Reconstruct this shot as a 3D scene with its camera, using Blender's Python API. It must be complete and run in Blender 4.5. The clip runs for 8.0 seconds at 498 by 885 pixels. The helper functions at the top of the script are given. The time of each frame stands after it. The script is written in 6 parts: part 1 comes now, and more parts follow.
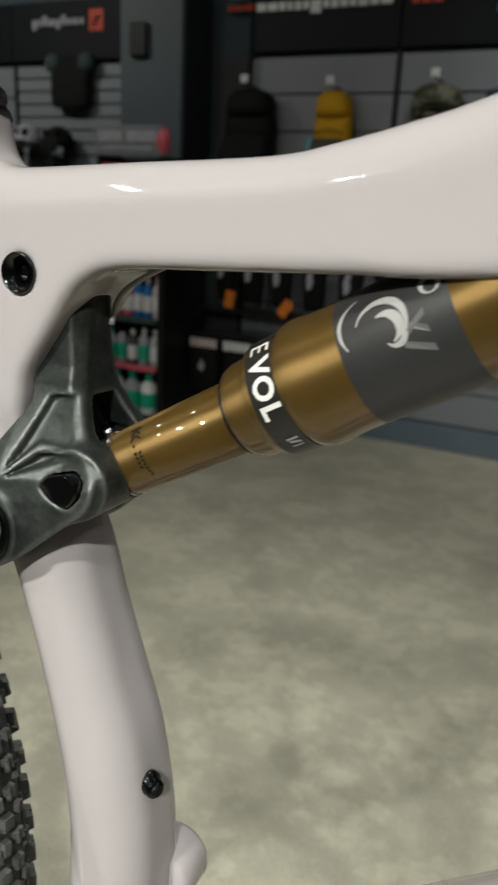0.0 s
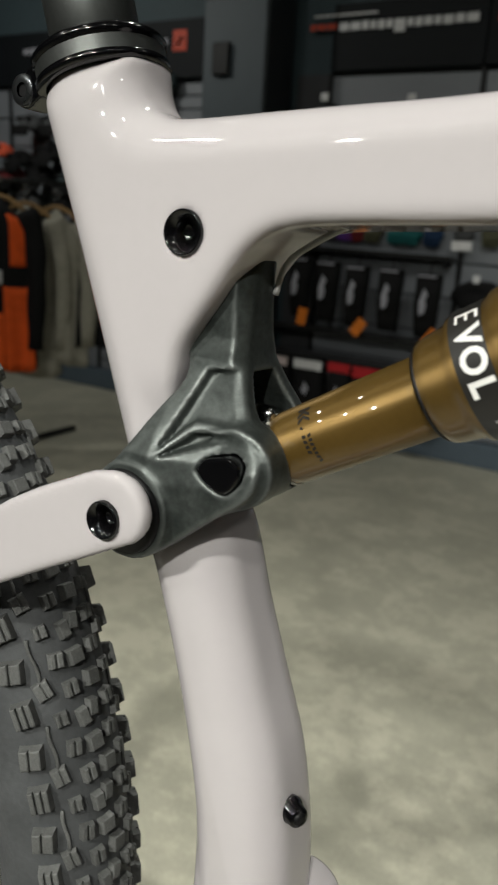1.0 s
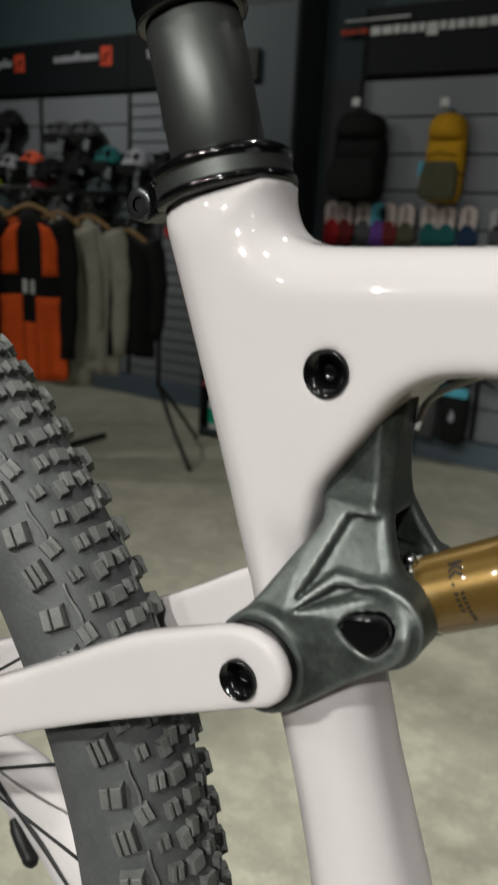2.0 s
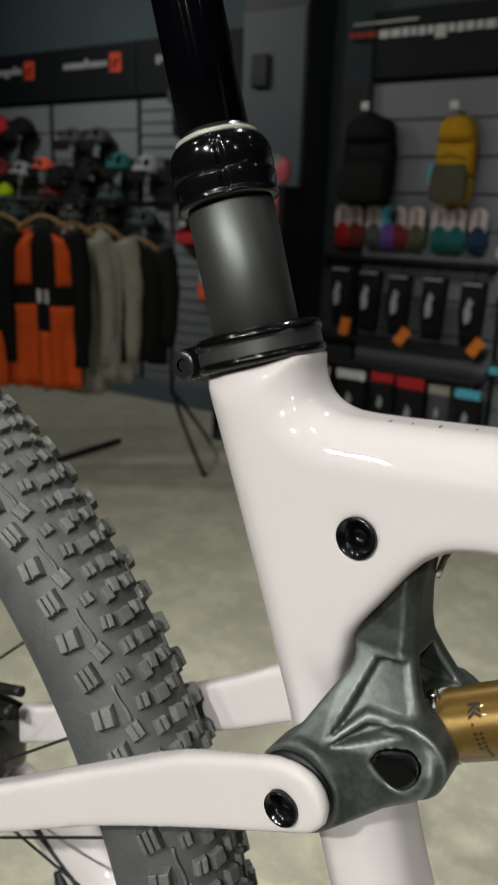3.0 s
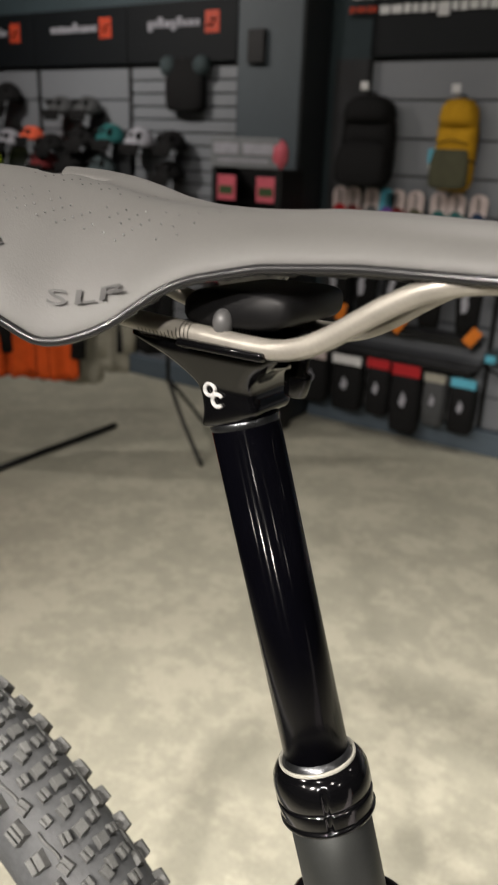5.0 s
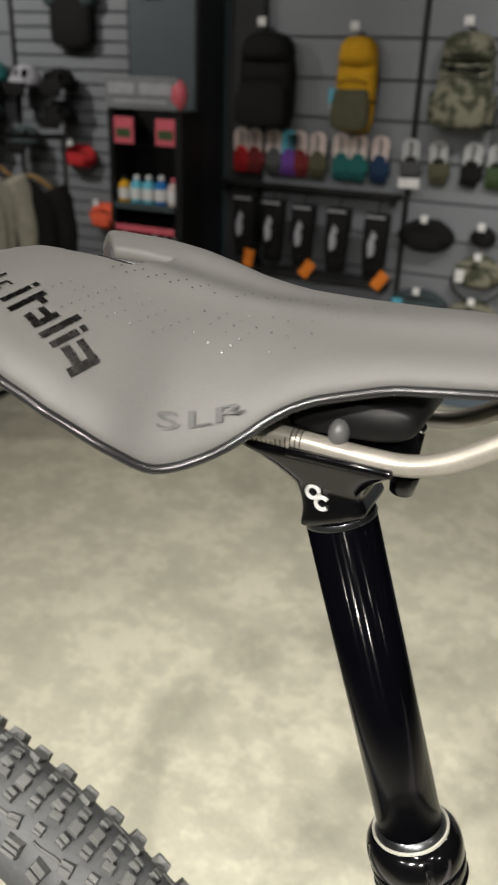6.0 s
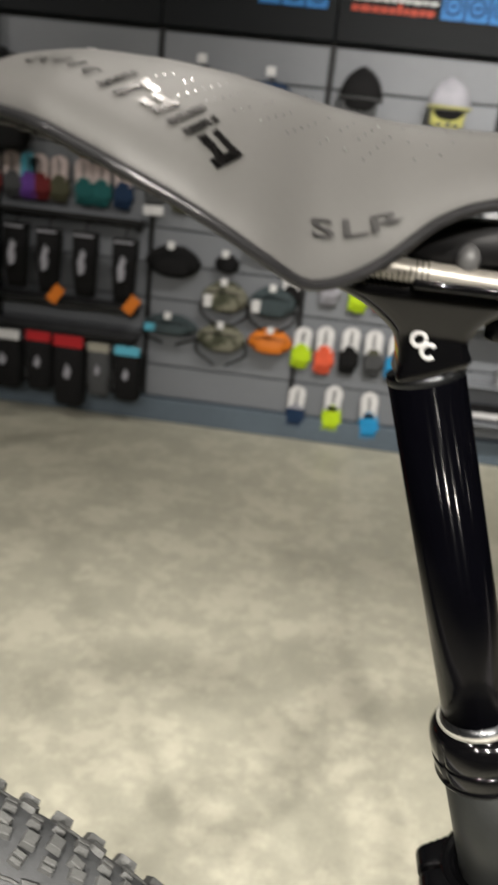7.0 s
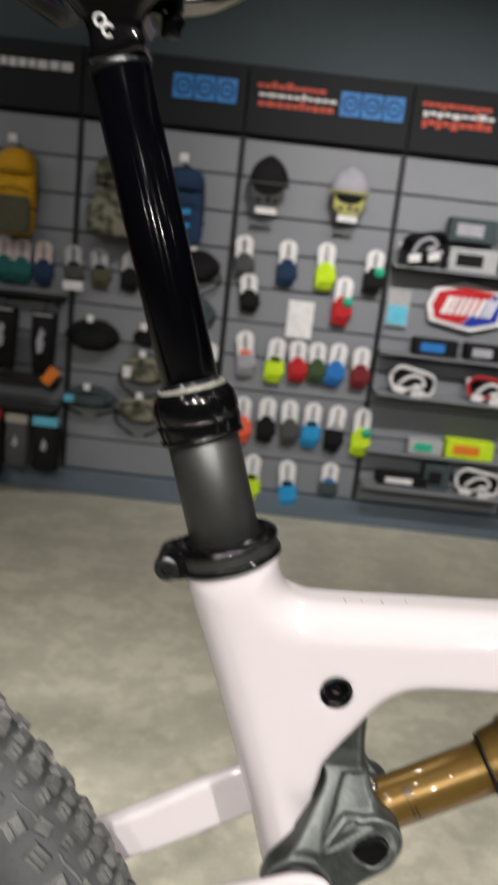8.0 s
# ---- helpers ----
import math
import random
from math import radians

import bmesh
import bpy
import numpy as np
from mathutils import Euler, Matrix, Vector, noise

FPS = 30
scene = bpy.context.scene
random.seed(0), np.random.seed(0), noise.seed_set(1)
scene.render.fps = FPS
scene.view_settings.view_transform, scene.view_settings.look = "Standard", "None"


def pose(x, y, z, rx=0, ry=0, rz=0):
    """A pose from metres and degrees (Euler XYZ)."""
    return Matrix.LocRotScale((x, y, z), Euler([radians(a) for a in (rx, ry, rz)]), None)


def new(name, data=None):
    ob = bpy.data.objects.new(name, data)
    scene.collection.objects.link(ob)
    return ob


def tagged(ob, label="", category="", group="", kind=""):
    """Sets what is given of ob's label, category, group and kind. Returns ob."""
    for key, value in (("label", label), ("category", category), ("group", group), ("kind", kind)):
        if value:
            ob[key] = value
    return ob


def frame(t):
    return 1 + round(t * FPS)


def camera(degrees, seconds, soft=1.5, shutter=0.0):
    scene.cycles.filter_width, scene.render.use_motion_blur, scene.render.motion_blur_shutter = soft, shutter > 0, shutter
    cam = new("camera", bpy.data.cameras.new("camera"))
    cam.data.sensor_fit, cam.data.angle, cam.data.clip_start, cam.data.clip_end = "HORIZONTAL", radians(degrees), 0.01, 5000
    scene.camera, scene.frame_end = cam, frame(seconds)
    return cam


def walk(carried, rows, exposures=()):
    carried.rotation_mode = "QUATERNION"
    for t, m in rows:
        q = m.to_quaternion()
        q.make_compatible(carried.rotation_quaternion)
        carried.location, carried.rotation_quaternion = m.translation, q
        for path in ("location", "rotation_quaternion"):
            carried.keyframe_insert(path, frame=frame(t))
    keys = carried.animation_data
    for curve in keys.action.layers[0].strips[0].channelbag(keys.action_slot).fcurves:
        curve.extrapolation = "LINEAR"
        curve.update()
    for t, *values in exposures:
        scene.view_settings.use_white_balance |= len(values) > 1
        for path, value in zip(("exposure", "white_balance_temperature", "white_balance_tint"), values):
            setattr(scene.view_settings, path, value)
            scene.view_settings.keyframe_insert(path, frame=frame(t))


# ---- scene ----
cam = camera(35.77, 8.0, soft=1.6, shutter=0.3)
# seconds, place, then yaw, pitch and roll
PATH = [
    (0, 0.1904, -0.2062, 1.2987, 26.77, -17.42, -2.70),
    (0.5, 0.1667, -0.2067, 1.2845, 29.78, -16.55, -3.02),
    (1, 0.1472, -0.2011, 1.2770, 31.71, -16.27, -3.32),
    (1.5, 0.1220, -0.1956, 1.2877, 32.94, -16.24, -3.39),
    (2, 0.1002, -0.1965, 1.3138, 33.44, -16.39, -2.75),
    (2.2, 0.0978, -0.2000, 1.3304, 33.70, -16.43, -2.52),
    (3.3, 0.0969, -0.2132, 1.3964, 34.33, -16.95, -1.37),
    (3.5, 0.0907, -0.2077, 1.4221, 34.57, -17.05, -1.03),
    (4, 0.0688, -0.1824, 1.5027, 35.02, -17.63, -0.85),
    (4.5, 0.0447, -0.1836, 1.5633, 34.59, -18.97, -1.38),
    (4.7, 0.0364, -0.1850, 1.5858, 34.16, -19.70, -1.69),
    (5.8, -0.0353, -0.1917, 1.6454, 27.93, -24.51, -2.00),
    (6, -0.0530, -0.1922, 1.6524, 25.51, -25.10, -1.91),
    (6.5, -0.1134, -0.2021, 1.6480, 17.68, -25.13, -3.50),
    (7, -0.1555, -0.2145, 1.5821, 6.45, -21.23, -5.78),
    (7.5, -0.1280, -0.2630, 1.5421, 0.33, -16.04, -6.71),
    (8, -0.0506, -0.3053, 1.4514, 1.49, -13.48, -6.31),
]
EXPOSURES = [(0, -0.84, 6450, 4), (2, -0.68, 6350, 4), (3.5, -0.50, 6600, 4), (4, -0.28, 6850, 10), (4.5, -0.04, 6800, 13), (6, 0.08, 6600, 9), (7, 0.05, 6650, 10), (7.5, -0.12, 6600, 11), (8, -0.34, 6500, 13)]
walk(cam, [(t, pose(x, y, z, 90 + p, r, w)) for t, x, y, z, w, p, r in PATH], EXPOSURES)
cam.data.dof.use_dof = True
cam.data.dof.focus_distance = 0.285
cam.data.dof.aperture_fstop = 24.0

# ---------------------------------------------------------------- light
world = bpy.data.worlds.new("shop_air")
scene.world = world
world.use_nodes = True
world.node_tree.nodes["Background"].inputs[0].default_value = (0.75, 0.85, 1.0, 1)
world.node_tree.nodes["Background"].inputs[1].default_value = 0.004

WALL_Y = 4.062
CEIL = 3.3
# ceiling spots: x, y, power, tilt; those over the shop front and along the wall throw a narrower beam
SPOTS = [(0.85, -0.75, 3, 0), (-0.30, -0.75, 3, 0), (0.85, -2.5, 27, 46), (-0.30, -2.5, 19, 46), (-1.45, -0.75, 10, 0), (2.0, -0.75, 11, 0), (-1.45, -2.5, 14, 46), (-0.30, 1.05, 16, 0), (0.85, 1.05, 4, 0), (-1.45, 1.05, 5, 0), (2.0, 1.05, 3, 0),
         # this row is unseen, added to brighten the goods along the wall
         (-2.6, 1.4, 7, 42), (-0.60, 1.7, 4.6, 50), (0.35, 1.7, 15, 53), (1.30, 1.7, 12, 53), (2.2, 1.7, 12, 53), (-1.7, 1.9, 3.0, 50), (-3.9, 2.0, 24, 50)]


# ---------------------------------------------------------------- materials
def node_material(name):
    m = bpy.data.materials.new(name)
    m.use_nodes = True
    return m, m.node_tree, m.node_tree.nodes["Principled BSDF"]


def surface(name, colour, rough=0.5, metal=0.0, vary=0.12, scale=40.0, bump=0.0, bump_scale=300.0, coat=0.0, spread=0.06, second=None, rough_vary=0.0, random_tint=0.0, spec=0.5, distort=0.0, brushed=None):
    """Principled surface with colour variation at two scales, relief and uneven gloss."""
    m, tree, p = node_material(name)
    n, link = tree.nodes, tree.links
    tc = n.new("ShaderNodeTexCoord")
    big = n.new("ShaderNodeTexNoise")
    big.inputs["Scale"].default_value = scale
    big.inputs["Detail"].default_value = 6
    big.inputs["Distortion"].default_value = distort
    link.new(tc.outputs["Object"], big.inputs["Vector"])
    fine = n.new("ShaderNodeTexNoise")
    fine.inputs["Scale"].default_value = scale * 9
    fine.inputs["Detail"].default_value = 3
    link.new(tc.outputs["Object"], fine.inputs["Vector"])
    ramp = n.new("ShaderNodeValToRGB")
    ramp.color_ramp.elements[0].position, ramp.color_ramp.elements[1].position = 0.5 - spread * 3, 0.5 + spread * 3
    dark = second or tuple(c * (1 - vary) for c in colour)
    ramp.color_ramp.elements[0].color = (*dark, 1)
    ramp.color_ramp.elements[1].color = (*colour, 1)
    link.new(big.outputs["Fac"], ramp.inputs["Fac"])
    mix = n.new("ShaderNodeMix")
    mix.data_type = "RGBA"
    mix.blend_type = "MULTIPLY"
    mix.inputs["Factor"].default_value = min(1.0, vary * 1.5)
    link.new(ramp.outputs["Color"], mix.inputs["A"])
    link.new(fine.outputs["Fac"], mix.inputs["B"])
    out = mix.outputs["Result"]
    if random_tint:
        info = n.new("ShaderNodeObjectInfo")
        mr = n.new("ShaderNodeMapRange")
        mr.inputs["To Min"].default_value, mr.inputs["To Max"].default_value = 1 - random_tint, 1 + random_tint
        link.new(info.outputs["Random"], mr.inputs["Value"])
        hs = n.new("ShaderNodeHueSaturation")
        link.new(mr.outputs["Result"], hs.inputs["Value"])
        link.new(out, hs.inputs["Color"])
        out = hs.outputs["Color"]
    link.new(out, p.inputs["Base Color"])
    p.inputs["Metallic"].default_value = metal
    p.inputs["Specular IOR Level"].default_value = spec
    if rough_vary:
        mr2 = n.new("ShaderNodeMapRange")
        mr2.inputs["To Min"].default_value, mr2.inputs["To Max"].default_value = max(0.02, rough - rough_vary), min(1, rough + rough_vary)
        link.new(big.outputs["Fac"], mr2.inputs["Value"])
        link.new(mr2.outputs["Result"], p.inputs["Roughness"])
    else:
        p.inputs["Roughness"].default_value = rough
    if brushed:
        # turned finish: highlights stretch along this axis
        tv = n.new("ShaderNodeVectorTransform")
        tv.vector_type, tv.convert_from, tv.convert_to = "VECTOR", "OBJECT", "WORLD"
        tv.inputs[0].default_value = brushed
        link.new(tv.outputs[0], p.inputs["Tangent"])
        p.inputs["Anisotropic"].default_value = 0.95
    p.inputs["Coat Weight"].default_value = coat
    p.inputs["Coat Roughness"].default_value = 0.04
    if bump:
        tex = n.new("ShaderNodeTexNoise")
        tex.inputs["Scale"].default_value = bump_scale
        tex.inputs["Detail"].default_value = 4
        link.new(tc.outputs["Object"], tex.inputs["Vector"])
        b = n.new("ShaderNodeBump")
        b.inputs["Strength"].default_value = bump
        b.inputs["Distance"].default_value = 0.002
        link.new(tex.outputs["Fac"], b.inputs["Height"])
        link.new(b.outputs["Normal"], p.inputs["Normal"])
    return m


def concrete(name):
    """Sealed, power-floated concrete with pale and dark clouds."""
    m, tree, p = node_material(name)
    n, link = tree.nodes, tree.links
    tc = n.new("ShaderNodeTexCoord")
    a = n.new("ShaderNodeTexNoise")
    a.inputs["Scale"].default_value, a.inputs["Detail"].default_value, a.inputs["Roughness"].default_value = 4.4, 9, 0.62
    a.inputs["Distortion"].default_value = 0.2
    b = n.new("ShaderNodeTexNoise")
    b.inputs["Scale"].default_value, b.inputs["Detail"].default_value, b.inputs["Roughness"].default_value = 19.0, 10, 0.68
    c = n.new("ShaderNodeTexNoise")
    c.inputs["Scale"].default_value, c.inputs["Detail"].default_value = 120.0, 4
    for t in (a, b, c):
        link.new(tc.outputs["Object"], t.inputs["Vector"])
    add = n.new("ShaderNodeMath")
    add.operation = "ADD"
    half = n.new("ShaderNodeMath")
    half.operation = "MULTIPLY"
    half.inputs[1].default_value = 0.8
    link.new(b.outputs["Fac"], half.inputs[0])
    link.new(a.outputs["Fac"], add.inputs[0])
    link.new(half.outputs[0], add.inputs[1])
    ramp = n.new("ShaderNodeValToRGB")
    e = ramp.color_ramp.elements
    e[0].position, e[0].color = 0.62, (0.345, 0.338, 0.270, 1)
    e[1].position, e[1].color = 1.14, (0.485, 0.466, 0.372, 1)
    mid = e.new(0.88)
    mid.color = (0.398, 0.387, 0.308, 1)
    link.new(add.outputs[0], ramp.inputs["Fac"])
    mul = n.new("ShaderNodeMix")
    mul.data_type, mul.blend_type = "RGBA", "MULTIPLY"
    mul.inputs["Factor"].default_value = 0.38
    link.new(ramp.outputs["Color"], mul.inputs["A"])
    link.new(c.outputs["Fac"], mul.inputs["B"])
    link.new(mul.outputs["Result"], p.inputs["Base Color"])
    rr = n.new("ShaderNodeMapRange")
    rr.inputs["To Min"].default_value, rr.inputs["To Max"].default_value = 0.34, 0.60
    link.new(b.outputs["Fac"], rr.inputs["Value"])
    link.new(rr.outputs["Result"], p.inputs["Roughness"])
    bp = n.new("ShaderNodeBump")
    bp.inputs["Strength"].default_value, bp.inputs["Distance"].default_value = 0.12, 0.002
    link.new(c.outputs["Fac"], bp.inputs["Height"])
    link.new(bp.outputs["Normal"], p.inputs["Normal"])
    return m


def glow(name, colour, strength):
    m, tree, p = node_material(name)
    p.inputs["Emission Color"].default_value = (*colour, 1)
    p.inputs["Emission Strength"].default_value = strength
    return m


M = {}
M["floor"] = concrete("concrete_floor")
M["slat"] = surface("grey_laminate", (0.146, 0.157, 0.172), 0.5, vary=0.06, scale=3, random_tint=0.04, bump=0.03)
M["groove"] = surface("dark_groove", (0.035, 0.036, 0.04), 0.7, vary=0.2, scale=6)
M["upright"] = surface("black_upright", (0.006, 0.0065, 0.007), 0.5, spec=0.3, vary=0.2, scale=10)
M["wall_dark"] = surface("slate_paint", (0.034, 0.052, 0.060), 0.65, vary=0.12, scale=2.5, bump=0.05, bump_scale=200, spec=0.3)
M["plinth"] = surface("blue_grey_plinth", (0.085, 0.115, 0.145), 0.55, vary=0.15, scale=3, bump=0.04)
M["column"] = surface("grey_column_paint", (0.040, 0.054, 0.064), 0.6, vary=0.1, scale=3, bump=0.04)
M["column_dark"] = surface("dark_column_paint", (0.012, 0.016, 0.019), 0.6, vary=0.1, scale=3)
M["banner"] = surface("black_banner_board", (0.005, 0.0065, 0.008), 0.6, spec=0.15, vary=0.12, scale=4)
# pale so that unseen surfaces throw light back onto the bicycle
M["front_wall"] = surface("pale_bounce_paint", (0.42, 0.42, 0.41), 0.7, vary=0.08, scale=2, bump=0.04)
M["ceiling"] = surface("dark_ceiling_paint", (0.04, 0.045, 0.05), 0.8, vary=0.1, scale=2)
M["paint"] = surface("off_white_gloss_paint", (0.478, 0.448, 0.455), 0.75, vary=0.02, scale=25, coat=1.0, spec=0.05)
M["lilac"] = surface("lilac_gloss_decal", (0.42, 0.40, 0.60), 0.25, vary=0.05, scale=25, coat=0.6)
M["forged"] = surface("forged_grey_alloy", (0.098, 0.110, 0.103), 0.42, metal=0.5, vary=0.45, scale=55, second=(0.030, 0.037, 0.034), bump=0.03, bump_scale=260, rough_vary=0.14, spread=0.09, distort=1.2, spec=0.4)
nt = M["forged"].node_tree
# sharp convex edges take a paler grey
geo, pale_edge, edge = nt.nodes.new("ShaderNodeNewGeometry"), nt.nodes.new("ShaderNodeMapRange"), nt.nodes.new("ShaderNodeMix")
edge.data_type = "RGBA"
pale_edge.inputs["From Min"].default_value, pale_edge.inputs["From Max"].default_value = 0.505, 0.60
pale_edge.inputs["To Max"].default_value = 0.75
nt.links.new(geo.outputs["Pointiness"], pale_edge.inputs["Value"])
nt.links.new(pale_edge.outputs["Result"], edge.inputs["Factor"])
old = nt.nodes["Principled BSDF"].inputs["Base Color"].links[0].from_socket
nt.links.new(old, edge.inputs["A"])
edge.inputs["B"].default_value = (0.30, 0.32, 0.31, 1)
nt.links.new(edge.outputs["Result"], nt.nodes["Principled BSDF"].inputs["Base Color"])
M["gloss_black"] = surface("black_anodised", (0.003, 0.003, 0.0035), 0.11, vary=0.2, scale=60, rough_vary=0.04, spec=0.5)
M["stanchion"] = surface("polished_black_stanchion", (0.0015, 0.0015, 0.0025), 0.13, spec=0.085, vary=0.2, scale=50, rough_vary=0.03, brushed=(-0.3137, 0, 0.9495))
M["satin_black"] = surface("satin_black_tube", (0.070, 0.074, 0.071), 0.44, metal=0.75, vary=0.12, scale=90, rough_vary=0.05, bump=0.02, bump_scale=900)
M["matt_black"] = surface("matt_black", (0.006, 0.006, 0.0065), 0.5, spec=0.25, vary=0.2, scale=60)
M["dark_steel"] = surface("dark_steel", (0.10, 0.105, 0.11), 0.28, metal=0.9, vary=0.2, scale=120, rough_vary=0.08)
M["steel"] = surface("bright_steel", (0.62, 0.62, 0.62), 0.22, metal=1.0, vary=0.15, scale=120, rough_vary=0.08)
M["wiper"] = surface("cream_wiper_seal", (0.36, 0.352, 0.305), 0.35, vary=0.1, scale=120)
M["gold"] = surface("gold_anodised", (0.185, 0.112, 0.028), 0.50, brushed=(0.868, 0, 0.497), metal=0.62, vary=0.12, scale=60, rough_vary=0.05, coat=0.8)
M["gold_dark"] = surface("bronze_anodised", (0.24, 0.155, 0.05), 0.30, metal=0.85, vary=0.12, scale=60, rough_vary=0.05)
M["label_black"] = surface("black_band_decal", (0.020, 0.019, 0.017), 0.38, vary=0.15, scale=60)
M["label_grey"] = surface("graphite_decal", (0.032, 0.032, 0.033), 0.40, vary=0.15, scale=60)
M["label_print"] = surface("dim_grey_print", (0.13, 0.13, 0.13), 0.4, vary=0.1, scale=80)
M["print_white"] = surface("white_print", (0.78, 0.77, 0.74), 0.45, vary=0.05, scale=80)
M["print_dim"] = surface("satin_silver_print", (0.50, 0.50, 0.49), 0.4, vary=0.08, scale=80)
M["print_grey"] = surface("pale_grey_print", (0.40, 0.40, 0.39), 0.42, vary=0.08, scale=80)
M["print_dark"] = surface("dark_print", (0.018, 0.014, 0.010), 0.4, vary=0.1, scale=80)
M["print_silver"] = surface("silver_foil_print", (0.60, 0.60, 0.60), 0.25, metal=0.8, vary=0.25, scale=500, rough_vary=0.1)
M["print_saddle"] = surface("dark_foil_print", (0.15, 0.143, 0.14), 0.27, metal=1.0, vary=0.3, scale=400, rough_vary=0.1)
M["print_tone"] = surface("tonal_print", (0.032, 0.031, 0.030), 0.45, vary=0.1, scale=80)
M["rubber"] = surface("tyre_rubber", (0.078, 0.082, 0.085), 0.62, vary=0.3, scale=40, bump=0.15, bump_scale=500, rough_vary=0.1)
M["knob"] = surface("tread_rubber", (0.148, 0.151, 0.145), 0.66, vary=0.35, scale=120, bump=0.25, bump_scale=700, random_tint=0.22)
M["saddle"] = surface("grey_saddle_cover", (0.097, 0.095, 0.090), 0.55, vary=0.06, scale=60, bump=0.08, bump_scale=1800, rough_vary=0.05, spec=0.5)
M["saddle_base"] = surface("dark_saddle_shell", (0.075, 0.075, 0.078), 0.33, vary=0.12, scale=60, rough_vary=0.06)
M["ear"] = surface("grey_nylon", (0.09, 0.09, 0.09), 0.45, vary=0.15, scale=80)
M["piping"] = surface("dark_edge_trim", (0.020, 0.020, 0.021), 0.24, vary=0.15, scale=60, rough_vary=0.06)
M["rail"] = surface("champagne_rail", (0.42, 0.395, 0.345), 0.36, metal=0.5, vary=0.12, scale=90, rough_vary=0.08)
M["lamp_body"] = surface("lamp_housing", (0.02, 0.02, 0.02), 0.4, vary=0.1, scale=30)
M["lamp_glow"] = glow("lamp_diffuser", (1.0, 0.95, 0.86), 14)


def cloth(name, colour, rough=0.85):
    if name not in M:
        M[name] = surface(name, colour, rough, spec=0.25, vary=0.28, scale=22, bump=0.35, bump_scale=160, spread=0.1)
    return M[name]


CL = {
    "black": cloth("black_cloth", (0.004, 0.004, 0.0045)), "orange": cloth("orange_cloth", (0.86, 0.115, 0.015)),
    "stone": cloth("stone_cloth", (0.36, 0.345, 0.285)), "olive": cloth("olive_cloth", (0.085, 0.085, 0.05)),
    "camo": surface("camouflage_cloth", (0.185, 0.18, 0.135), 0.85, spec=0.25, vary=0.3, scale=16, second=(0.045, 0.05, 0.03), bump=0.3, bump_scale=160, spread=0.02), "yellow": cloth("yellow_cloth", (0.62, 0.33, 0.012)),
    "navy": cloth("navy_cloth", (0.012, 0.035, 0.085)), "blue": cloth("blue_cloth", (0.02, 0.17, 0.48)),
    "sky": cloth("bright_blue_cloth", (0.02, 0.30, 0.62)), "red": cloth("red_cloth", (0.48, 0.02, 0.025)),
    "maroon": cloth("maroon_cloth", (0.17, 0.02, 0.022)), "lime": cloth("lime_cloth", (0.56, 0.80, 0.02)),
    "coral": cloth("coral_cloth", (0.85, 0.13, 0.06)), "teal": cloth("teal_cloth", (0.015, 0.12, 0.12)),
    "green": cloth("green_cloth", (0.05, 0.085, 0.035)), "grey": cloth("grey_cloth", (0.07, 0.073, 0.076)),
    "pale": cloth("pale_grey_cloth", (0.36, 0.36, 0.40)), "slate": cloth("slate_cloth", (0.05, 0.07, 0.075)),
    "white": cloth("white_card", (0.76, 0.76, 0.76), 0.5), "mint": cloth("mint_card", (0.02, 0.42, 0.25), 0.5),
    "tag_orange": cloth("orange_card", (0.72, 0.20, 0.02), 0.5), "pink": cloth("pink_card", (0.62, 0.12, 0.16), 0.5),
    "cyan": cloth("cyan_card", (0.12, 0.50, 0.66), 0.5), "wood": cloth("wooden_hanger", (0.42, 0.26, 0.11), 0.5),
    "cream": cloth("pale_pink_card", (0.62, 0.52, 0.50), 0.5), "clear": cloth("clear_blister", (0.42, 0.43, 0.44), 0.25),
    "purple": cloth("purple_label", (0.14, 0.05, 0.30), 0.5), "sign_grey": cloth("grey_sign_board", (0.20, 0.21, 0.22), 0.5),
    "sign_red": cloth("red_sign_print", (0.58, 0.07, 0.03), 0.5), "sign_blue": cloth("blue_sign_print", (0.03, 0.22, 0.58), 0.5),
    "deep_blue": cloth("deep_blue_board", (0.015, 0.035, 0.33), 0.5), "straw": cloth("straw_cloth", (0.42, 0.41, 0.13)), "lens": cloth("dark_visor", (0.02, 0.02, 0.022), 0.12),
}


# ---------------------------------------------------------------- mesh tools
def part(name, data, material, parent=None, label="", smooth=True):
    """Links a bmesh or a mesh as one object, under a thing or a part if one is given."""
    if isinstance(data, bmesh.types.BMesh):
        me = bpy.data.meshes.new(name)
        data.normal_update()
        data.to_mesh(me)
        data.free()
    else:
        me = data
    if smooth:
        me.polygons.foreach_set("use_smooth", [True] * len(me.polygons))
    if material is not None and not me.materials:
        me.materials.append(material)
    ob = new(name, me)
    if parent is not None:
        ob.parent = parent
    if label:
        ob["label"] = label
    return ob


def thing(name, m, label, category, group="", kind=""):
    ob = new(name)
    ob.empty_display_size = 0.05
    ob.matrix_basis = m
    return tagged(ob, label, category, group, kind)


def box(bm, x0, x1, y0, y1, z0, z1, bevel=0.0, seg=2):
    made = bmesh.ops.create_cube(bm, size=1.0, matrix=Matrix.LocRotScale(((x0 + x1) / 2, (y0 + y1) / 2, (z0 + z1) / 2), None, (x1 - x0, y1 - y0, z1 - z0)))
    if bevel:
        vs = set(made["verts"])
        es = [e for e in bm.edges if e.verts[0] in vs and e.verts[1] in vs]
        bmesh.ops.bevel(bm, geom=es, offset=bevel, segments=seg, affect="EDGES", profile=0.5)
    return bm


def boxed(*args, **kw):
    return box(bmesh.new(), *args, **kw)


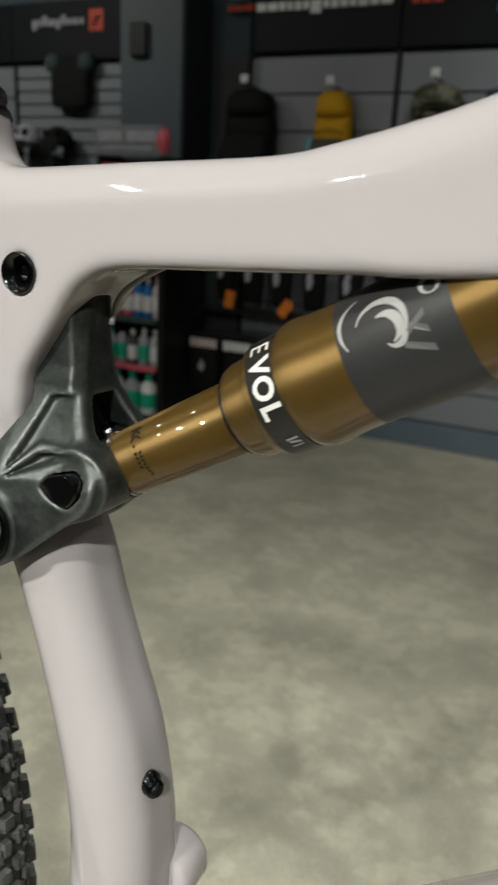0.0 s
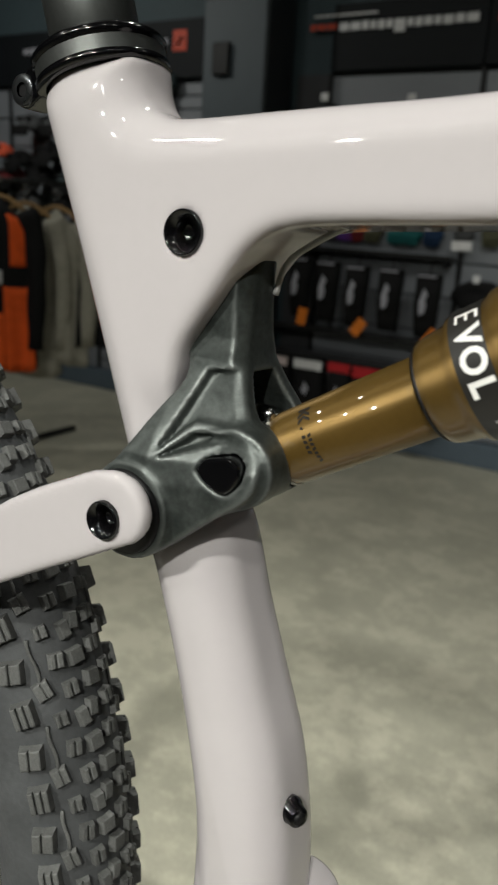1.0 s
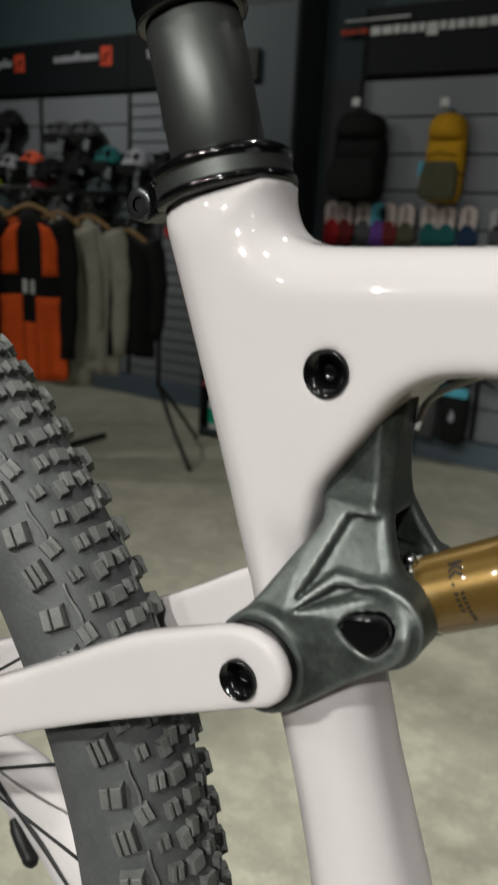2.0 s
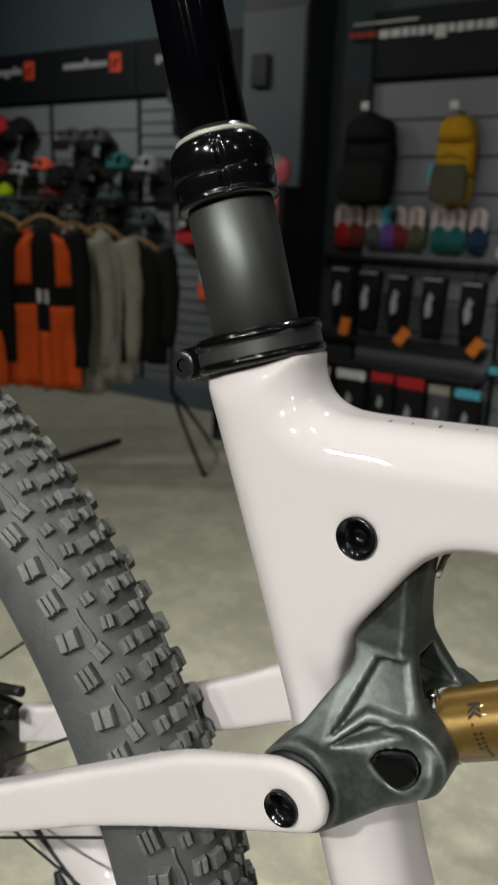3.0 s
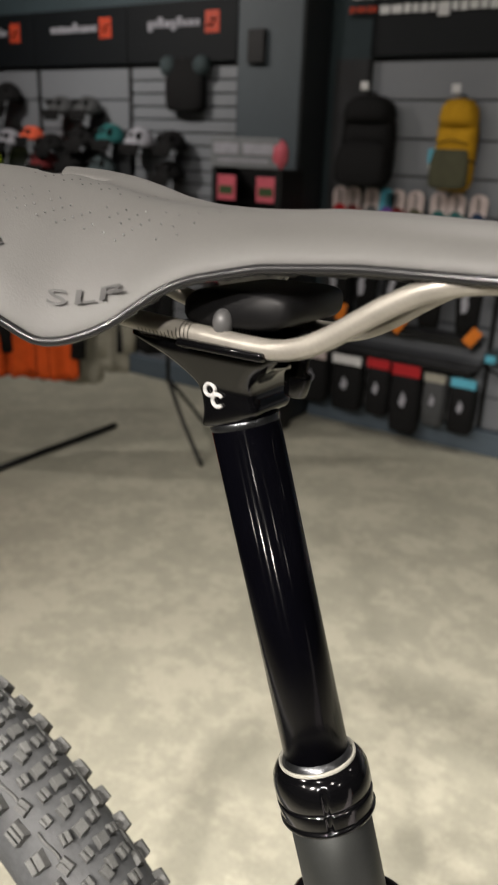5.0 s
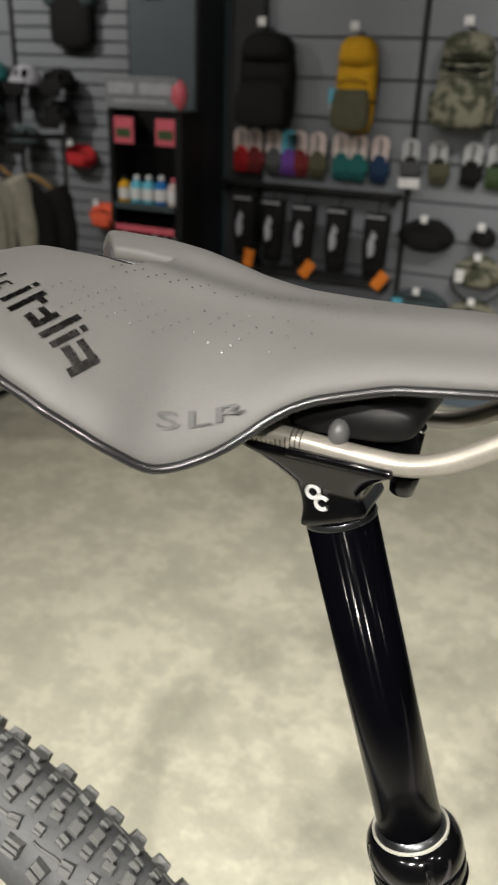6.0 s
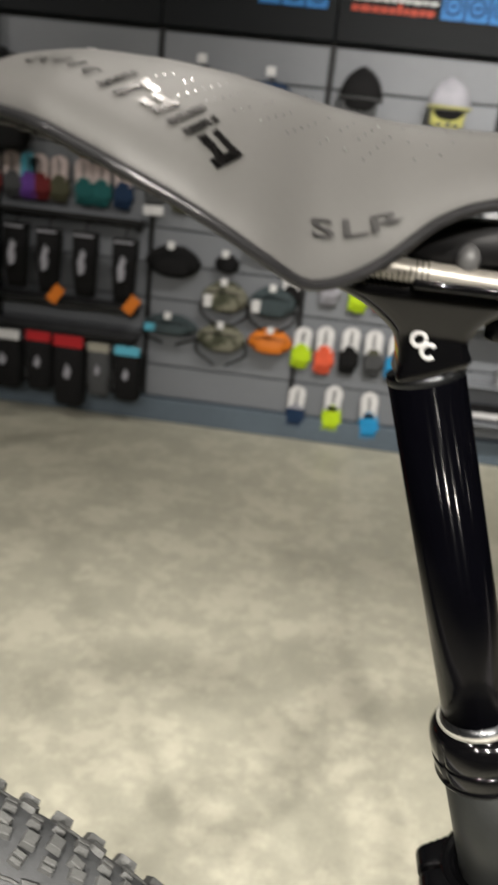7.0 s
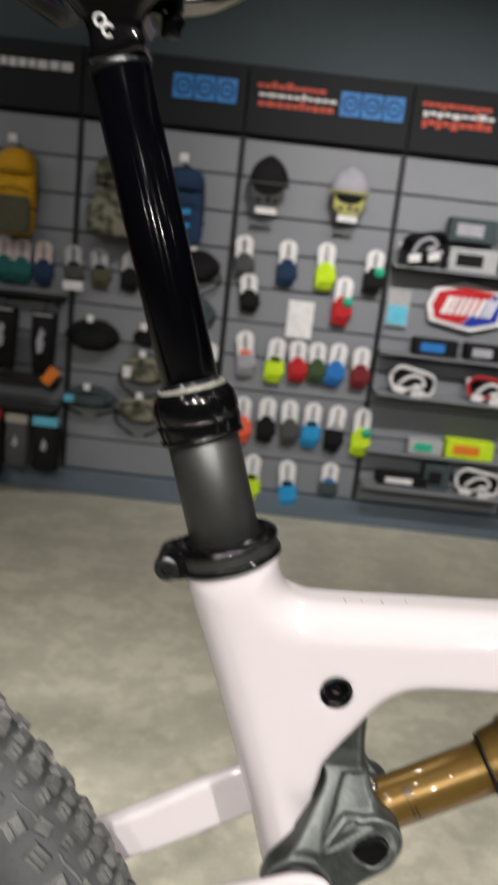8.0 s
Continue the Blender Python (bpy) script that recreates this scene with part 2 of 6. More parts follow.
def loft(rings, closed=True, caps=True, bm=None):
    """Joins rings of points into a skin."""
    bm = bm or bmesh.new()
    rows = [[bm.verts.new(p) for p in ring] for ring in rings]
    n = len(rows[0])
    for a, b in zip(rows, rows[1:]):
        for i in range(n if closed else n - 1):
            j = (i + 1) % n
            bm.faces.new((a[i], a[j], b[j], b[i]))
    if caps:
        bm.faces.new(rows[0][::-1])
        bm.faces.new(rows[-1])
    bmesh.ops.recalc_face_normals(bm, faces=bm.faces)
    return bm


def frame_at(d):
    d = Vector(d).normalized()
    a = d.cross(Vector((0, 1, 0)))
    if a.length < 1e-3:
        a = d.cross(Vector((1, 0, 0)))
    a.normalize()
    return a, d.cross(a).normalized()


def lathe(start, axis, profile, n=40, bm=None, caps=True):
    """Turns (distance along the axis, radius) pairs about an axis."""
    start, axis = Vector(start), Vector(axis).normalized()
    a, b = frame_at(axis)
    rings = []
    for s, r in profile:
        c = start + axis * s
        rings.append([c + (a * math.cos(2 * math.pi * i / n) + b * math.sin(2 * math.pi * i / n)) * r for i in range(n)])
    return loft(rings, caps=caps, bm=bm)


def sweep(points, radius, n=14, bm=None, squash=1.0):
    """A round bar along a path; radius may be a list."""
    pts = [Vector(p) for p in points]
    rings = []
    for i, p in enumerate(pts):
        d = pts[min(i + 1, len(pts) - 1)] - pts[max(i - 1, 0)]
        a, b = frame_at(d)
        r = radius[i] if isinstance(radius, (list, tuple)) else radius
        rings.append([p + a * math.cos(2 * math.pi * k / n) * r + b * math.sin(2 * math.pi * k / n) * r * squash for k in range(n)])
    return loft(rings, bm=bm)


def curve(points, steps=8):
    """Smooth path through a few control points."""
    p = [Vector(q) for q in points]
    p = [p[0] * 2 - p[1]] + p + [p[-1] * 2 - p[-2]]
    out = []
    for i in range(1, len(p) - 2):
        for k in range(steps):
            t = k / steps
            out.append(0.5 * ((2 * p[i]) + (p[i + 1] - p[i - 1]) * t + (2 * p[i - 1] - 5 * p[i] + 4 * p[i + 1] - p[i + 2]) * t * t + (3 * p[i] - p[i - 1] - 3 * p[i + 1] + p[i + 2]) * t ** 3))
    return out + [p[-2]]


def slab(outline, y0, y1, bevel=0.0, seg=2, bm=None):
    """A plate with an outline in x and z, between two depths."""
    bm = bm or bmesh.new()
    f = bm.faces.new([bm.verts.new((x, y0, z)) for x, z in outline])
    made = bmesh.ops.extrude_face_region(bm, geom=[f])
    vs = [v for v in made["geom"] if isinstance(v, bmesh.types.BMVert)]
    bmesh.ops.translate(bm, verts=vs, vec=(0, y1 - y0, 0))
    bmesh.ops.recalc_face_normals(bm, faces=bm.faces)
    if bevel:
        es = [e for e in bm.edges if abs(e.verts[0].co.y - e.verts[1].co.y) < 1e-6]
        bmesh.ops.bevel(bm, geom=es, offset=bevel, segments=seg, affect="EDGES", profile=0.5)
    return bm


def blob(bm, c, r, u=12, v=8):
    bmesh.ops.create_uvsphere(bm, u_segments=u, v_segments=v, radius=1.0, matrix=Matrix.LocRotScale(c, None, r))
    return bm


def lettering(words, size, depth=0.0004, bold=0.0):
    """Flat lettering as a mesh in x and y, centred."""
    cu = bpy.data.curves.new("letters", "FONT")
    cu.body, cu.size, cu.align_x, cu.align_y, cu.extrude = words, size, "CENTER", "CENTER", depth
    cu.offset = bold
    cu.resolution_u = 3
    ob = new("letters", cu)
    me = bpy.data.meshes.new_from_object(ob.evaluated_get(bpy.context.evaluated_depsgraph_get()))
    bpy.data.objects.remove(ob)
    bpy.data.curves.remove(cu)
    return me


# --- solid modelling on a grid: smooth bodies for cast and moulded parts
def poly_distance(outline, uu, ww):
    """Signed distance to a closed outline, negative inside."""
    best = np.full(uu.shape, 1e9)
    inside = np.zeros(uu.shape, bool)
    n = len(outline)
    for i in range(n):
        ax, ay = outline[i]
        bx, by = outline[(i + 1) % n]
        ex, ey = bx - ax, by - ay
        px, py = uu - ax, ww - ay
        t = np.clip((px * ex + py * ey) / (ex * ex + ey * ey + 1e-18), 0, 1)
        best = np.minimum(best, (px - ex * t) ** 2 + (py - ey * t) ** 2)
        cross = (ay > ww) != (by > ww)
        xs = ax + (ww - ay) * ex / (ey if abs(ey) > 1e-12 else 1e-12)
        inside ^= cross & (uu < xs)
    d = np.sqrt(best)
    return np.where(inside, -d, d)


def grid(lo, hi, step):
    axes = [np.arange(a, b + step, step) for a, b in zip(lo, hi)]
    return np.meshgrid(*axes, indexing="ij")


def rounded(d2, half, r, vv):
    """An outline drawn out to a half thickness with rounded edges."""
    a, b = d2 + r, np.abs(vv) - half + r
    return np.minimum(np.maximum(a, b), 0) + np.hypot(np.maximum(a, 0), np.maximum(b, 0)) - r


def capsule(g, a, b, ra, rb=None, squash=1.0):
    rb = ra if rb is None else rb
    a, b = np.array(a, float), np.array(b, float)
    d = b - a
    q = [g[i] - a[i] for i in range(3)]
    t = np.clip(sum(q[i] * d[i] for i in range(3)) / max(d @ d, 1e-12), 0, 1)
    return np.sqrt(sum(((q[i] - d[i] * t) / (squash if i == 1 else 1.0)) ** 2 for i in range(3))) - (ra + (rb - ra) * t)


def blend(a, b, k):
    h = np.clip(0.5 + 0.5 * (b - a) / k, 0, 1)
    return b + (a - b) * h - k * h * (1 - h)


def skin(field, g, name="skin", ease=0.5, passes=1):
    """The zero surface of a sampled field as a mesh of quads."""
    f = field
    shape = np.array(f.shape) - 1
    pos, cnt = np.zeros((*shape, 3)), np.zeros(shape)
    crossing = []
    pts = np.stack(g, -1)
    for ax in range(3):
        lo = [slice(None)] * 3
        hi = [slice(None)] * 3
        lo[ax], hi[ax] = slice(0, -1), slice(1, None)
        f0, f1 = f[tuple(lo)], f[tuple(hi)]
        m = (f0 < 0) != (f1 < 0)
        idx = np.argwhere(m)
        t = f0[m] / (f0[m] - f1[m])
        p = pts[tuple(lo)][m] * (1 - t)[:, None] + pts[tuple(hi)][m] * t[:, None]
        o1, o2 = [a for a in range(3) if a != ax]
        for s1 in (0, -1):
            for s2 in (0, -1):
                c = idx.copy()
                c[:, o1] += s1
                c[:, o2] += s2
                ok = ((c >= 0) & (c < shape)).all(1)
                np.add.at(pos, tuple(c[ok].T), p[ok])
                np.add.at(cnt, tuple(c[ok].T), 1)
        crossing.append((ax, idx, f0[m] < 0))
    used = cnt > 0
    number = np.full(shape, -1)
    number[used] = np.arange(used.sum())
    verts = pos[used] / cnt[used][:, None]
    faces = []
    for ax, idx, neg in crossing:
        o1, o2 = [a for a in range(3) if a != ax]
        ok = (idx[:, o1] > 0) & (idx[:, o2] > 0) & (idx[:, o1] < shape[o1]) & (idx[:, o2] < shape[o2])
        idx, neg = idx[ok], neg[ok]
        corners = []
        for s1, s2 in ((0, 0), (-1, 0), (-1, -1), (0, -1)):
            c = idx.copy()
            c[:, o1] += s1
            c[:, o2] += s2
            corners.append(number[tuple(c.T)])
        q = np.stack(corners, 1)
        flip = neg if ax != 1 else ~neg
        q[~flip] = q[~flip][:, ::-1]
        faces.append(q)
    me = bpy.data.meshes.new(name)
    me.from_pydata(verts.tolist(), [], np.concatenate(faces).tolist())
    me.update()
    bm = bmesh.new()
    bm.from_mesh(me)
    bmesh.ops.recalc_face_normals(bm, faces=bm.faces)
    for _ in range(passes):
        bmesh.ops.smooth_vert(bm, verts=bm.verts, factor=ease, use_axis_x=True, use_axis_y=True, use_axis_z=True)
    bm.to_mesh(me)
    bm.free()
    return me


# ---------------------------------------------------------------- the shop
X0, X1, Y0 = -7.2, 4.2, -4.2
floor = part("floor", boxed(X0 - 0.2, X1 + 0.2, Y0 - 0.2, WALL_Y + 0.3, -0.15, 0.0), M["floor"], smooth=False)
tagged(floor, "sealed grey-beige concrete floor with cloudy mottling", "floor", kind="structure")
ceiling = part("ceiling", boxed(X0 - 0.2, X1 + 0.2, Y0 - 0.2, WALL_Y + 0.3, CEIL, CEIL + 0.12), M["ceiling"], smooth=False)
tagged(ceiling, "dark painted shop ceiling", "ceiling", kind="structure")
wall_back = part("wall_back", boxed(X0, X1, WALL_Y + 0.02, WALL_Y + 0.25, 0.0, CEIL - 0.004), M["wall_dark"], smooth=False)
tagged(wall_back, "dark slate shop wall faced with grey slatted display boards", "wall", kind="structure")
wall_left = part("wall_left", boxed(X0 - 0.18, X0 - 0.004, Y0, WALL_Y + 0.25, 0.0, CEIL - 0.004), M["wall_dark"], smooth=False)
tagged(wall_left, "plain dark slate shop wall", "wall", kind="structure")
wall_right = part("wall_right", boxed(X1 + 0.004, X1 + 0.18, Y0, WALL_Y + 0.25, 0.0, CEIL - 0.004), M["wall_dark"], smooth=False)
tagged(wall_right, "plain dark slate shop wall", "wall", kind="structure")
# unseen wall, kept pale as a reflector for the bicycle's near side
wall_front = part("wall_front", boxed(X0, X1, Y0 - 0.18, Y0 - 0.004, 0.0, CEIL - 0.004), M["front_wall"], smooth=False)
tagged(wall_front, "unseen pale grey front wall that bounces light", "wall", kind="structure")

PITCH = 0.8635
UPR = [-1.127 + PITCH * k for k in range(-5, 6)]
plinth = part("plinth", boxed(-2.22, X1 - 0.01, WALL_Y - 0.045, WALL_Y + 0.016, 0.002, 0.1375, 0.004), M["plinth"], smooth=False)
tagged(plinth, "blue-grey painted plinth board under the slatted wall", "plinth", kind="structure")
plinth_2 = part("plinth_2", boxed(X0 + 0.01, -2.66, WALL_Y - 0.045, WALL_Y + 0.016, 0.002, 0.1375, 0.004), M["plinth"], smooth=False)
tagged(plinth_2, "blue-grey painted plinth board under the slatted wall", "plinth", kind="structure")

# pier between the two runs of slatted wall
pier = thing("column", pose(-2.44, 3.90, 0), "dark grey painted wall pier with an intercom box", "column", kind="structure")
part("pier_body", boxed(-0.215, 0.205, -0.15, 0.14, 0.003, CEIL - 0.008, 0.006), M["column_dark"], pier, smooth=False)
part("pier_panel", boxed(-0.21, 0.195, -0.162, -0.152, 1.0, 2.42, 0.003), M["column"], pier, "lighter grey facing panel", smooth=False)
part("box", boxed(-0.13, -0.02, -0.195, -0.164, 2.03, 2.20, 0.008), M["matt_black"], pier, "small dark wall box", smooth=False)

# banner boards over the goods
def banner(x0, x1, marks, label):
    b = thing("banner", pose((x0 + x1) / 2, WALL_Y - 0.012, 2.25), label, "banner", "banner boards", "structure")
    w = (x1 - x0) / 2
    part("board", boxed(-w, w, -0.02, 0.028, -0.165, 0.17, 0.003), M["banner"], b, smooth=False)
    for x, z, ww, hh, col, _ in marks:
        cx = x - (x0 + x1) / 2
        part("mark", boxed(cx - ww / 2, cx + ww / 2, -0.0255, -0.021, z - hh / 2, z + hh / 2, 0.0018, seg=1), CL[col], b, smooth=False)
        if col == "sign_blue":
            part("mark", sweep([(cx + hh * 0.30 * math.cos(t), -0.0262, z + hh * 0.30 * math.sin(t)) for t in [2 * math.pi * i / 20 for i in range(21)]], 0.0055, 6), CL["navy"], b, "dark ring symbol")
            part("mark", boxed(cx - hh * 0.14, cx + hh * 0.14, -0.0275, -0.0258, z - 0.006, z + 0.006, 0.0008, seg=1), CL["navy"], b, smooth=False)
    return b


def word(x, z, w, h, col, n):
    """A run of plain bars of uneven width and height for writing that stays unread."""
    r_ = random.Random(int(abs(x) * 997) + n)
    out, q = [], 0.0
    while q < w:
        k = r_.uniform(0.5, 1.0) * w / n
        tall = r_.choice((0.80, 0.80, 0.85, 1.25))
        out.append((x + q + k * 0.5, z + (tall - 0.8) * h * 0.5 * r_.choice((1, 1, -1)), k, h * tall, col, 0))
        q += k + 0.16 * w / n
    return out


for a, b in zip(UPR, UPR[1:]):
    if b > X1:
        break
    if a > -2.3:
        lo = max(a, -2.215)
        marks = []
        if a < -1.5:
            marks = word(-2.13, 0.06, 0.17, 0.035, "sign_red", 3) + word(-1.95, 0.055, 0.78, 0.05, "white", 12) + [(-1.92, 0.115, 0.38, 0.010, "white", 0)]
        elif a < -0.5:
            marks = word(-1.08, 0.045, 0.16, 0.04, "sign_red", 3)
            marks += [(-0.60, 0.03, 0.105, 0.12, "sign_blue", 0), (-0.485, 0.03, 0.105, 0.12, "sign_blue", 0), (-0.37, 0.03, 0.105, 0.12, "sign_blue", 0)]
        else:
            o = a + 0.271
            marks = word(-0.22 + o, 0.075, 0.36, 0.028, "sign_red", 9) + word(-0.21 + o, 0.032, 0.38, 0.022, "white", 8) + word(-0.21 + o, -0.012, 0.37, 0.034, "sign_red", 8)
            marks += [(0.27 + o, 0.03, 0.105, 0.12, "sign_blue", 0), (0.385 + o, 0.03, 0.105, 0.12, "sign_blue", 0), (0.50 + o, 0.03, 0.105, 0.12, "sign_blue", 0)]
        banner(lo + 0.004, b - 0.004, marks, "black banner board with red, white and blue print")
    elif b < -2.6 or a < -2.7:
        hi = min(b, -2.67)
        if a < X0:
            continue
        marks = word(a + 0.18, 0.05, 0.40, 0.045, "pale", 8) + [(a + 0.68, 0.05, 0.105, 0.12, "sign_red", 0), (a + 0.69, 0.06, 0.05, 0.022, "white", 0), (a + 0.67, 0.03, 0.05, 0.022, "white", 0)]
        marks = [m for m in marks if m[0] + m[2] < hi]
        banner(a + 0.004, hi - 0.004, marks, "black banner board with pale print and a red emblem")

for x in UPR:
    if X0 < x < X1 and not (-2.68 < x < -2.2):
        u = part("upright", boxed(x - 0.011, x + 0.011, WALL_Y - 0.012, WALL_Y + 0.018, 0.155, 2.08, 0.002), M["upright"], smooth=False)
        tagged(u, "black metal shelving upright between display boards", "upright", "uprights", "structure")

# lamps on the ceiling
def lamp_light(m, size, power, spread):
    la = bpy.data.lights.new("lamp_light", "AREA")
    la.shape, la.size, la.energy, la.color = "DISK", size, power, (1.0, 0.955, 0.90)
    la.spread = math.radians(spread)
    o = new("lamp_light", la)
    o.matrix_basis = m
    return o


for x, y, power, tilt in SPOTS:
    c = thing("ceiling_spot", pose(x, y, CEIL), "unseen round black ceiling spot lamp, lit", "lamp", "ceiling spots")
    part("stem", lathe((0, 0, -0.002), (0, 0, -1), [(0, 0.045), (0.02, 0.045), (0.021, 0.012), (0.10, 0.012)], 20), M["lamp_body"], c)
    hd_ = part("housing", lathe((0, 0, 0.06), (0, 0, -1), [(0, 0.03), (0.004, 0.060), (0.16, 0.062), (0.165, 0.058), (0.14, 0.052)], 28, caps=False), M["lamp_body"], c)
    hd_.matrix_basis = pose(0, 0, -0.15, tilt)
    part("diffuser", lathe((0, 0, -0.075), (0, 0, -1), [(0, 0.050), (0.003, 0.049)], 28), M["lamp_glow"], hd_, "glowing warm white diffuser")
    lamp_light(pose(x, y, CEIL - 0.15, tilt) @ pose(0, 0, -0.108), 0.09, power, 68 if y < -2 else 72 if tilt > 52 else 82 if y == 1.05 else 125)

# unseen low podium, added to carry the bicycle and bounce light up
stand = thing("added_podium", pose(0.05, 0.02, 0), "unseen pale grey podium added under the bicycle, bounces light up", "podium")
part("top", boxed(-0.80, 0.60, -0.16, 0.16, 0.552, 0.5805, 0.006), M["front_wall"], stand, smooth=False)
part("base", boxed(-0.76, 0.56, -0.13, 0.13, 0.004, 0.549, 0.004), M["front_wall"], stand, smooth=False)
# ---------------------------------------------------------------- the bicycle
# its own axes: x forward, y across, z up from the rocker pivot, in metres
BIKE = pose(0, 0.0205, 1.271, -2.23)
bike = thing("mountain_bike", BIKE, "off-white full-suspension mountain bike with a grey saddle", "bicycle")
mm = 0.001
POST_A = Vector((-0.3137, 0, 0.9495))
POST_N = Vector((0.9495, 0, 0.3137))


def post(s):
    """A point on the seat post's axis; s is its height over the pivot."""
    return Vector((-0.0373 - 0.3304 * s, 0, s))


OUT = [(-70.5, 42.4), (-34, 55.6), (-31, 47), (-27, 40.8), (-20, 37), (-8, 36), (35, 38.5), (86, 41.5), (107, 45.5), (128, 51), (150, 58), (230, 88), (330, 112), (420, 126),
       (424, 60), (300, 26), (156, 10.5), (118, 8.5), (75, 6), (50, 4.6), (36, 3.0), (27, -0.4), (19.5, -7), (10.3, -20.5), (0.6, -35.5), (-1.6, -45), (-3.0, -58), (2, -78), (17.0, -96), (27.3, -127), (36.6, -153),
       (46.6, -181), (53, -214), (55, -240), (55.5, -268), (62, -310), (64, -352), (30, -360), (11, -335), (10.5, -273), (10.5, -224), (7, -193), (-3, -153), (-13.5, -122), (-22, -103), (-29.5, -79), (-39.5, -50), (-59.0, 8)]
dense = [Vector((p.x, p.y)) for p in curve([(x, z, 0) for x, z in OUT], 4)]
STEP = 0.0017
g = grid((-0.084, -0.034, -0.372), (0.436, 0.034, 0.14), STEP)
uu, ww = g[0][:, 0, :], g[2][:, 0, :]
d2 = poly_distance([(p.x * mm, p.y * mm) for p in dense], uu, ww)
half = 0.0212 + 0.006 * np.clip((uu - 0.08) / 0.25, 0, 1) + 0.0012 * np.clip((-0.10 - ww) / 0.12, 0, 1)
# the tube narrows towards its rear edge
rear = np.clip(((-0.0373 - 0.3304 * ww) - uu) / 0.021, 0, 1) * np.clip((0.045 - ww) / 0.12, 0, 1)
half = half - 0.0045 * rear
# crisp lower edges round the opening, softer ones elsewhere
crisp = np.clip((uu - (-0.0373 - 0.3304 * ww) - 0.004) / 0.012, 0, 1) * np.clip((0.024 + 0.1 * uu - ww) / 0.010, 0, 1) * np.clip((ww + 0.075) / 0.02, 0, 1)
edge_r = 0.0165 - 0.0115 * crisp
field = rounded(np.repeat(d2[:, None, :] + 0.0008 * (edge_r[:, None, :] > 0.012), g[0].shape[1], 1), np.repeat(half[:, None, :], g[0].shape[1], 1), np.repeat(edge_r[:, None, :], g[0].shape[1], 1), g[1])
# the seat tube stays round right up to its collar
tube = capsule(g, tuple(post(0.040)), tuple(post(-0.035)), 0.0212, 0.0160)
field = blend(field, tube, 0.004)
cut = (g[0] - post(0.049).x) * POST_A.x + (g[2] - 0.049) * POST_A.z
field = np.maximum(field, cut)
# seat for the pivot bolt
field = np.maximum(field, -np.maximum(np.hypot(g[0], g[2] + 0.0005) - 0.0062, 0.012 - np.abs(g[1])))
tri = part("front_triangle", skin(field, g, "front_triangle"), M["paint"], bike, "glossy off-white carbon front triangle")
# the last strokes of the writing that runs along the top of the tube
for x, y, ln in ((0.0005, -0.0042, 0.0024), (0.0172, -0.0036, 0.0028), (0.0283, -0.0016, 0.0015), (0.0080, -0.0038, 0.0012)):
    colm = field[int(round((x + 0.084) / STEP)), int(round((y + 0.034) / STEP))]
    k = np.where(colm < 0)[0].max()
    z = -0.372 + STEP * (k + colm[k] / (colm[k] - colm[k + 1]))
    part("print", boxed(x - 0.00022, x + 0.00022, y - ln / 2, y + ln / 2, z - 0.0012, z + 0.0002), M["print_dark"], tri, "dark stroke of print", smooth=False)

part("pivot_lug", lathe((0.0475, 0.006, -0.2560), (0, 1, 0), [(0, 0.0), (0, 0.0125), (0.0010, 0.0140), (0.0030, 0.0150), (0.0190, 0.0150), (0.0215, 0.0135), (0.0220, 0.0)], 40, caps=False), M["paint"], bike, "glossy off-white lower pivot lug")
part("down_tube", sweep([(0.06, 0, -0.315), (0.25, 0, -0.17), (0.40, 0, 0.03)], [0.027, 0.030, 0.030], 24), M["paint"], bike)
part("head_tube", sweep([(0.435, 0, 0.0), (0.40, 0, 0.14)], [0.030, 0.026], 24), M["paint"], bike)


def bolt(parent, x, y, z, r, label, side=-1, dish=True, material="gloss_black"):
    """A dished pivot bolt head with a hexagon socket, facing across the bicycle."""
    prof = [(-0.008, r), (0.0008, r), (0.0014, r * 0.95), (0.0012, r * 0.90), (-0.0012, r * 0.50), (-0.0040, r * 0.46), (-0.0041, 0.0)] if dish else [(-0.006, r), (0.001, r), (0.0018, r * 0.9), (0.0018, r * 0.55)]
    o = part("bolt", lathe((x, y, z), (0, side, 0), prof, 36, caps=False), M[material], parent, label)
    bm = bmesh.new()
    n = 6
    inner = r * 0.46
    rings = []
    for s, k in ((-0.0010, 1.0), (-0.0036, 0.96)):
        rings.append([Vector((x, y, z)) + Vector((inner * k * math.cos(i * math.pi / 3), side * (s - 0.0006), inner * k * math.sin(i * math.pi / 3))) for i in range(n)])
    loft(rings, caps=False, bm=bm)
    bm.faces.new([bm.verts.new(p) for p in rings[1]])
    part("socket", bm, M["gloss_black"], o, smooth=False)
    return o


bolt(bike, 0, -0.0212, -0.0005, 0.0072, "black dished rocker pivot bolt")

# ---- rocker: forged link from the pivot to the stays and the shock
g = grid((-0.036, -0.044, -0.110), (0.048, 0.044, 0.002), 0.0009)
ga = (g[0], np.abs(g[1]), g[2])
ux, uz = g[0][:, 0, :], g[2][:, 0, :]
ROCK = [(-2, -37), (2, -20), (6, -1), (18.8, -1), (18.5, -18), (18.9, -34), (21.8, -45), (27.0, -55), (32.0, -62), (36.5, -69), (34.5, -78), (22, -88), (6, -101), (-6, -105), (-18, -102), (-23, -92), (-16.5, -79), (-9.5, -68), (-4, -57), (1.2, -46)]
d2 = poly_distance([(p.x * mm, p.y * mm) for p in curve([(x, z, 0) for x, z in ROCK + ROCK[:1]], 4)[:-1]], ux, uz)
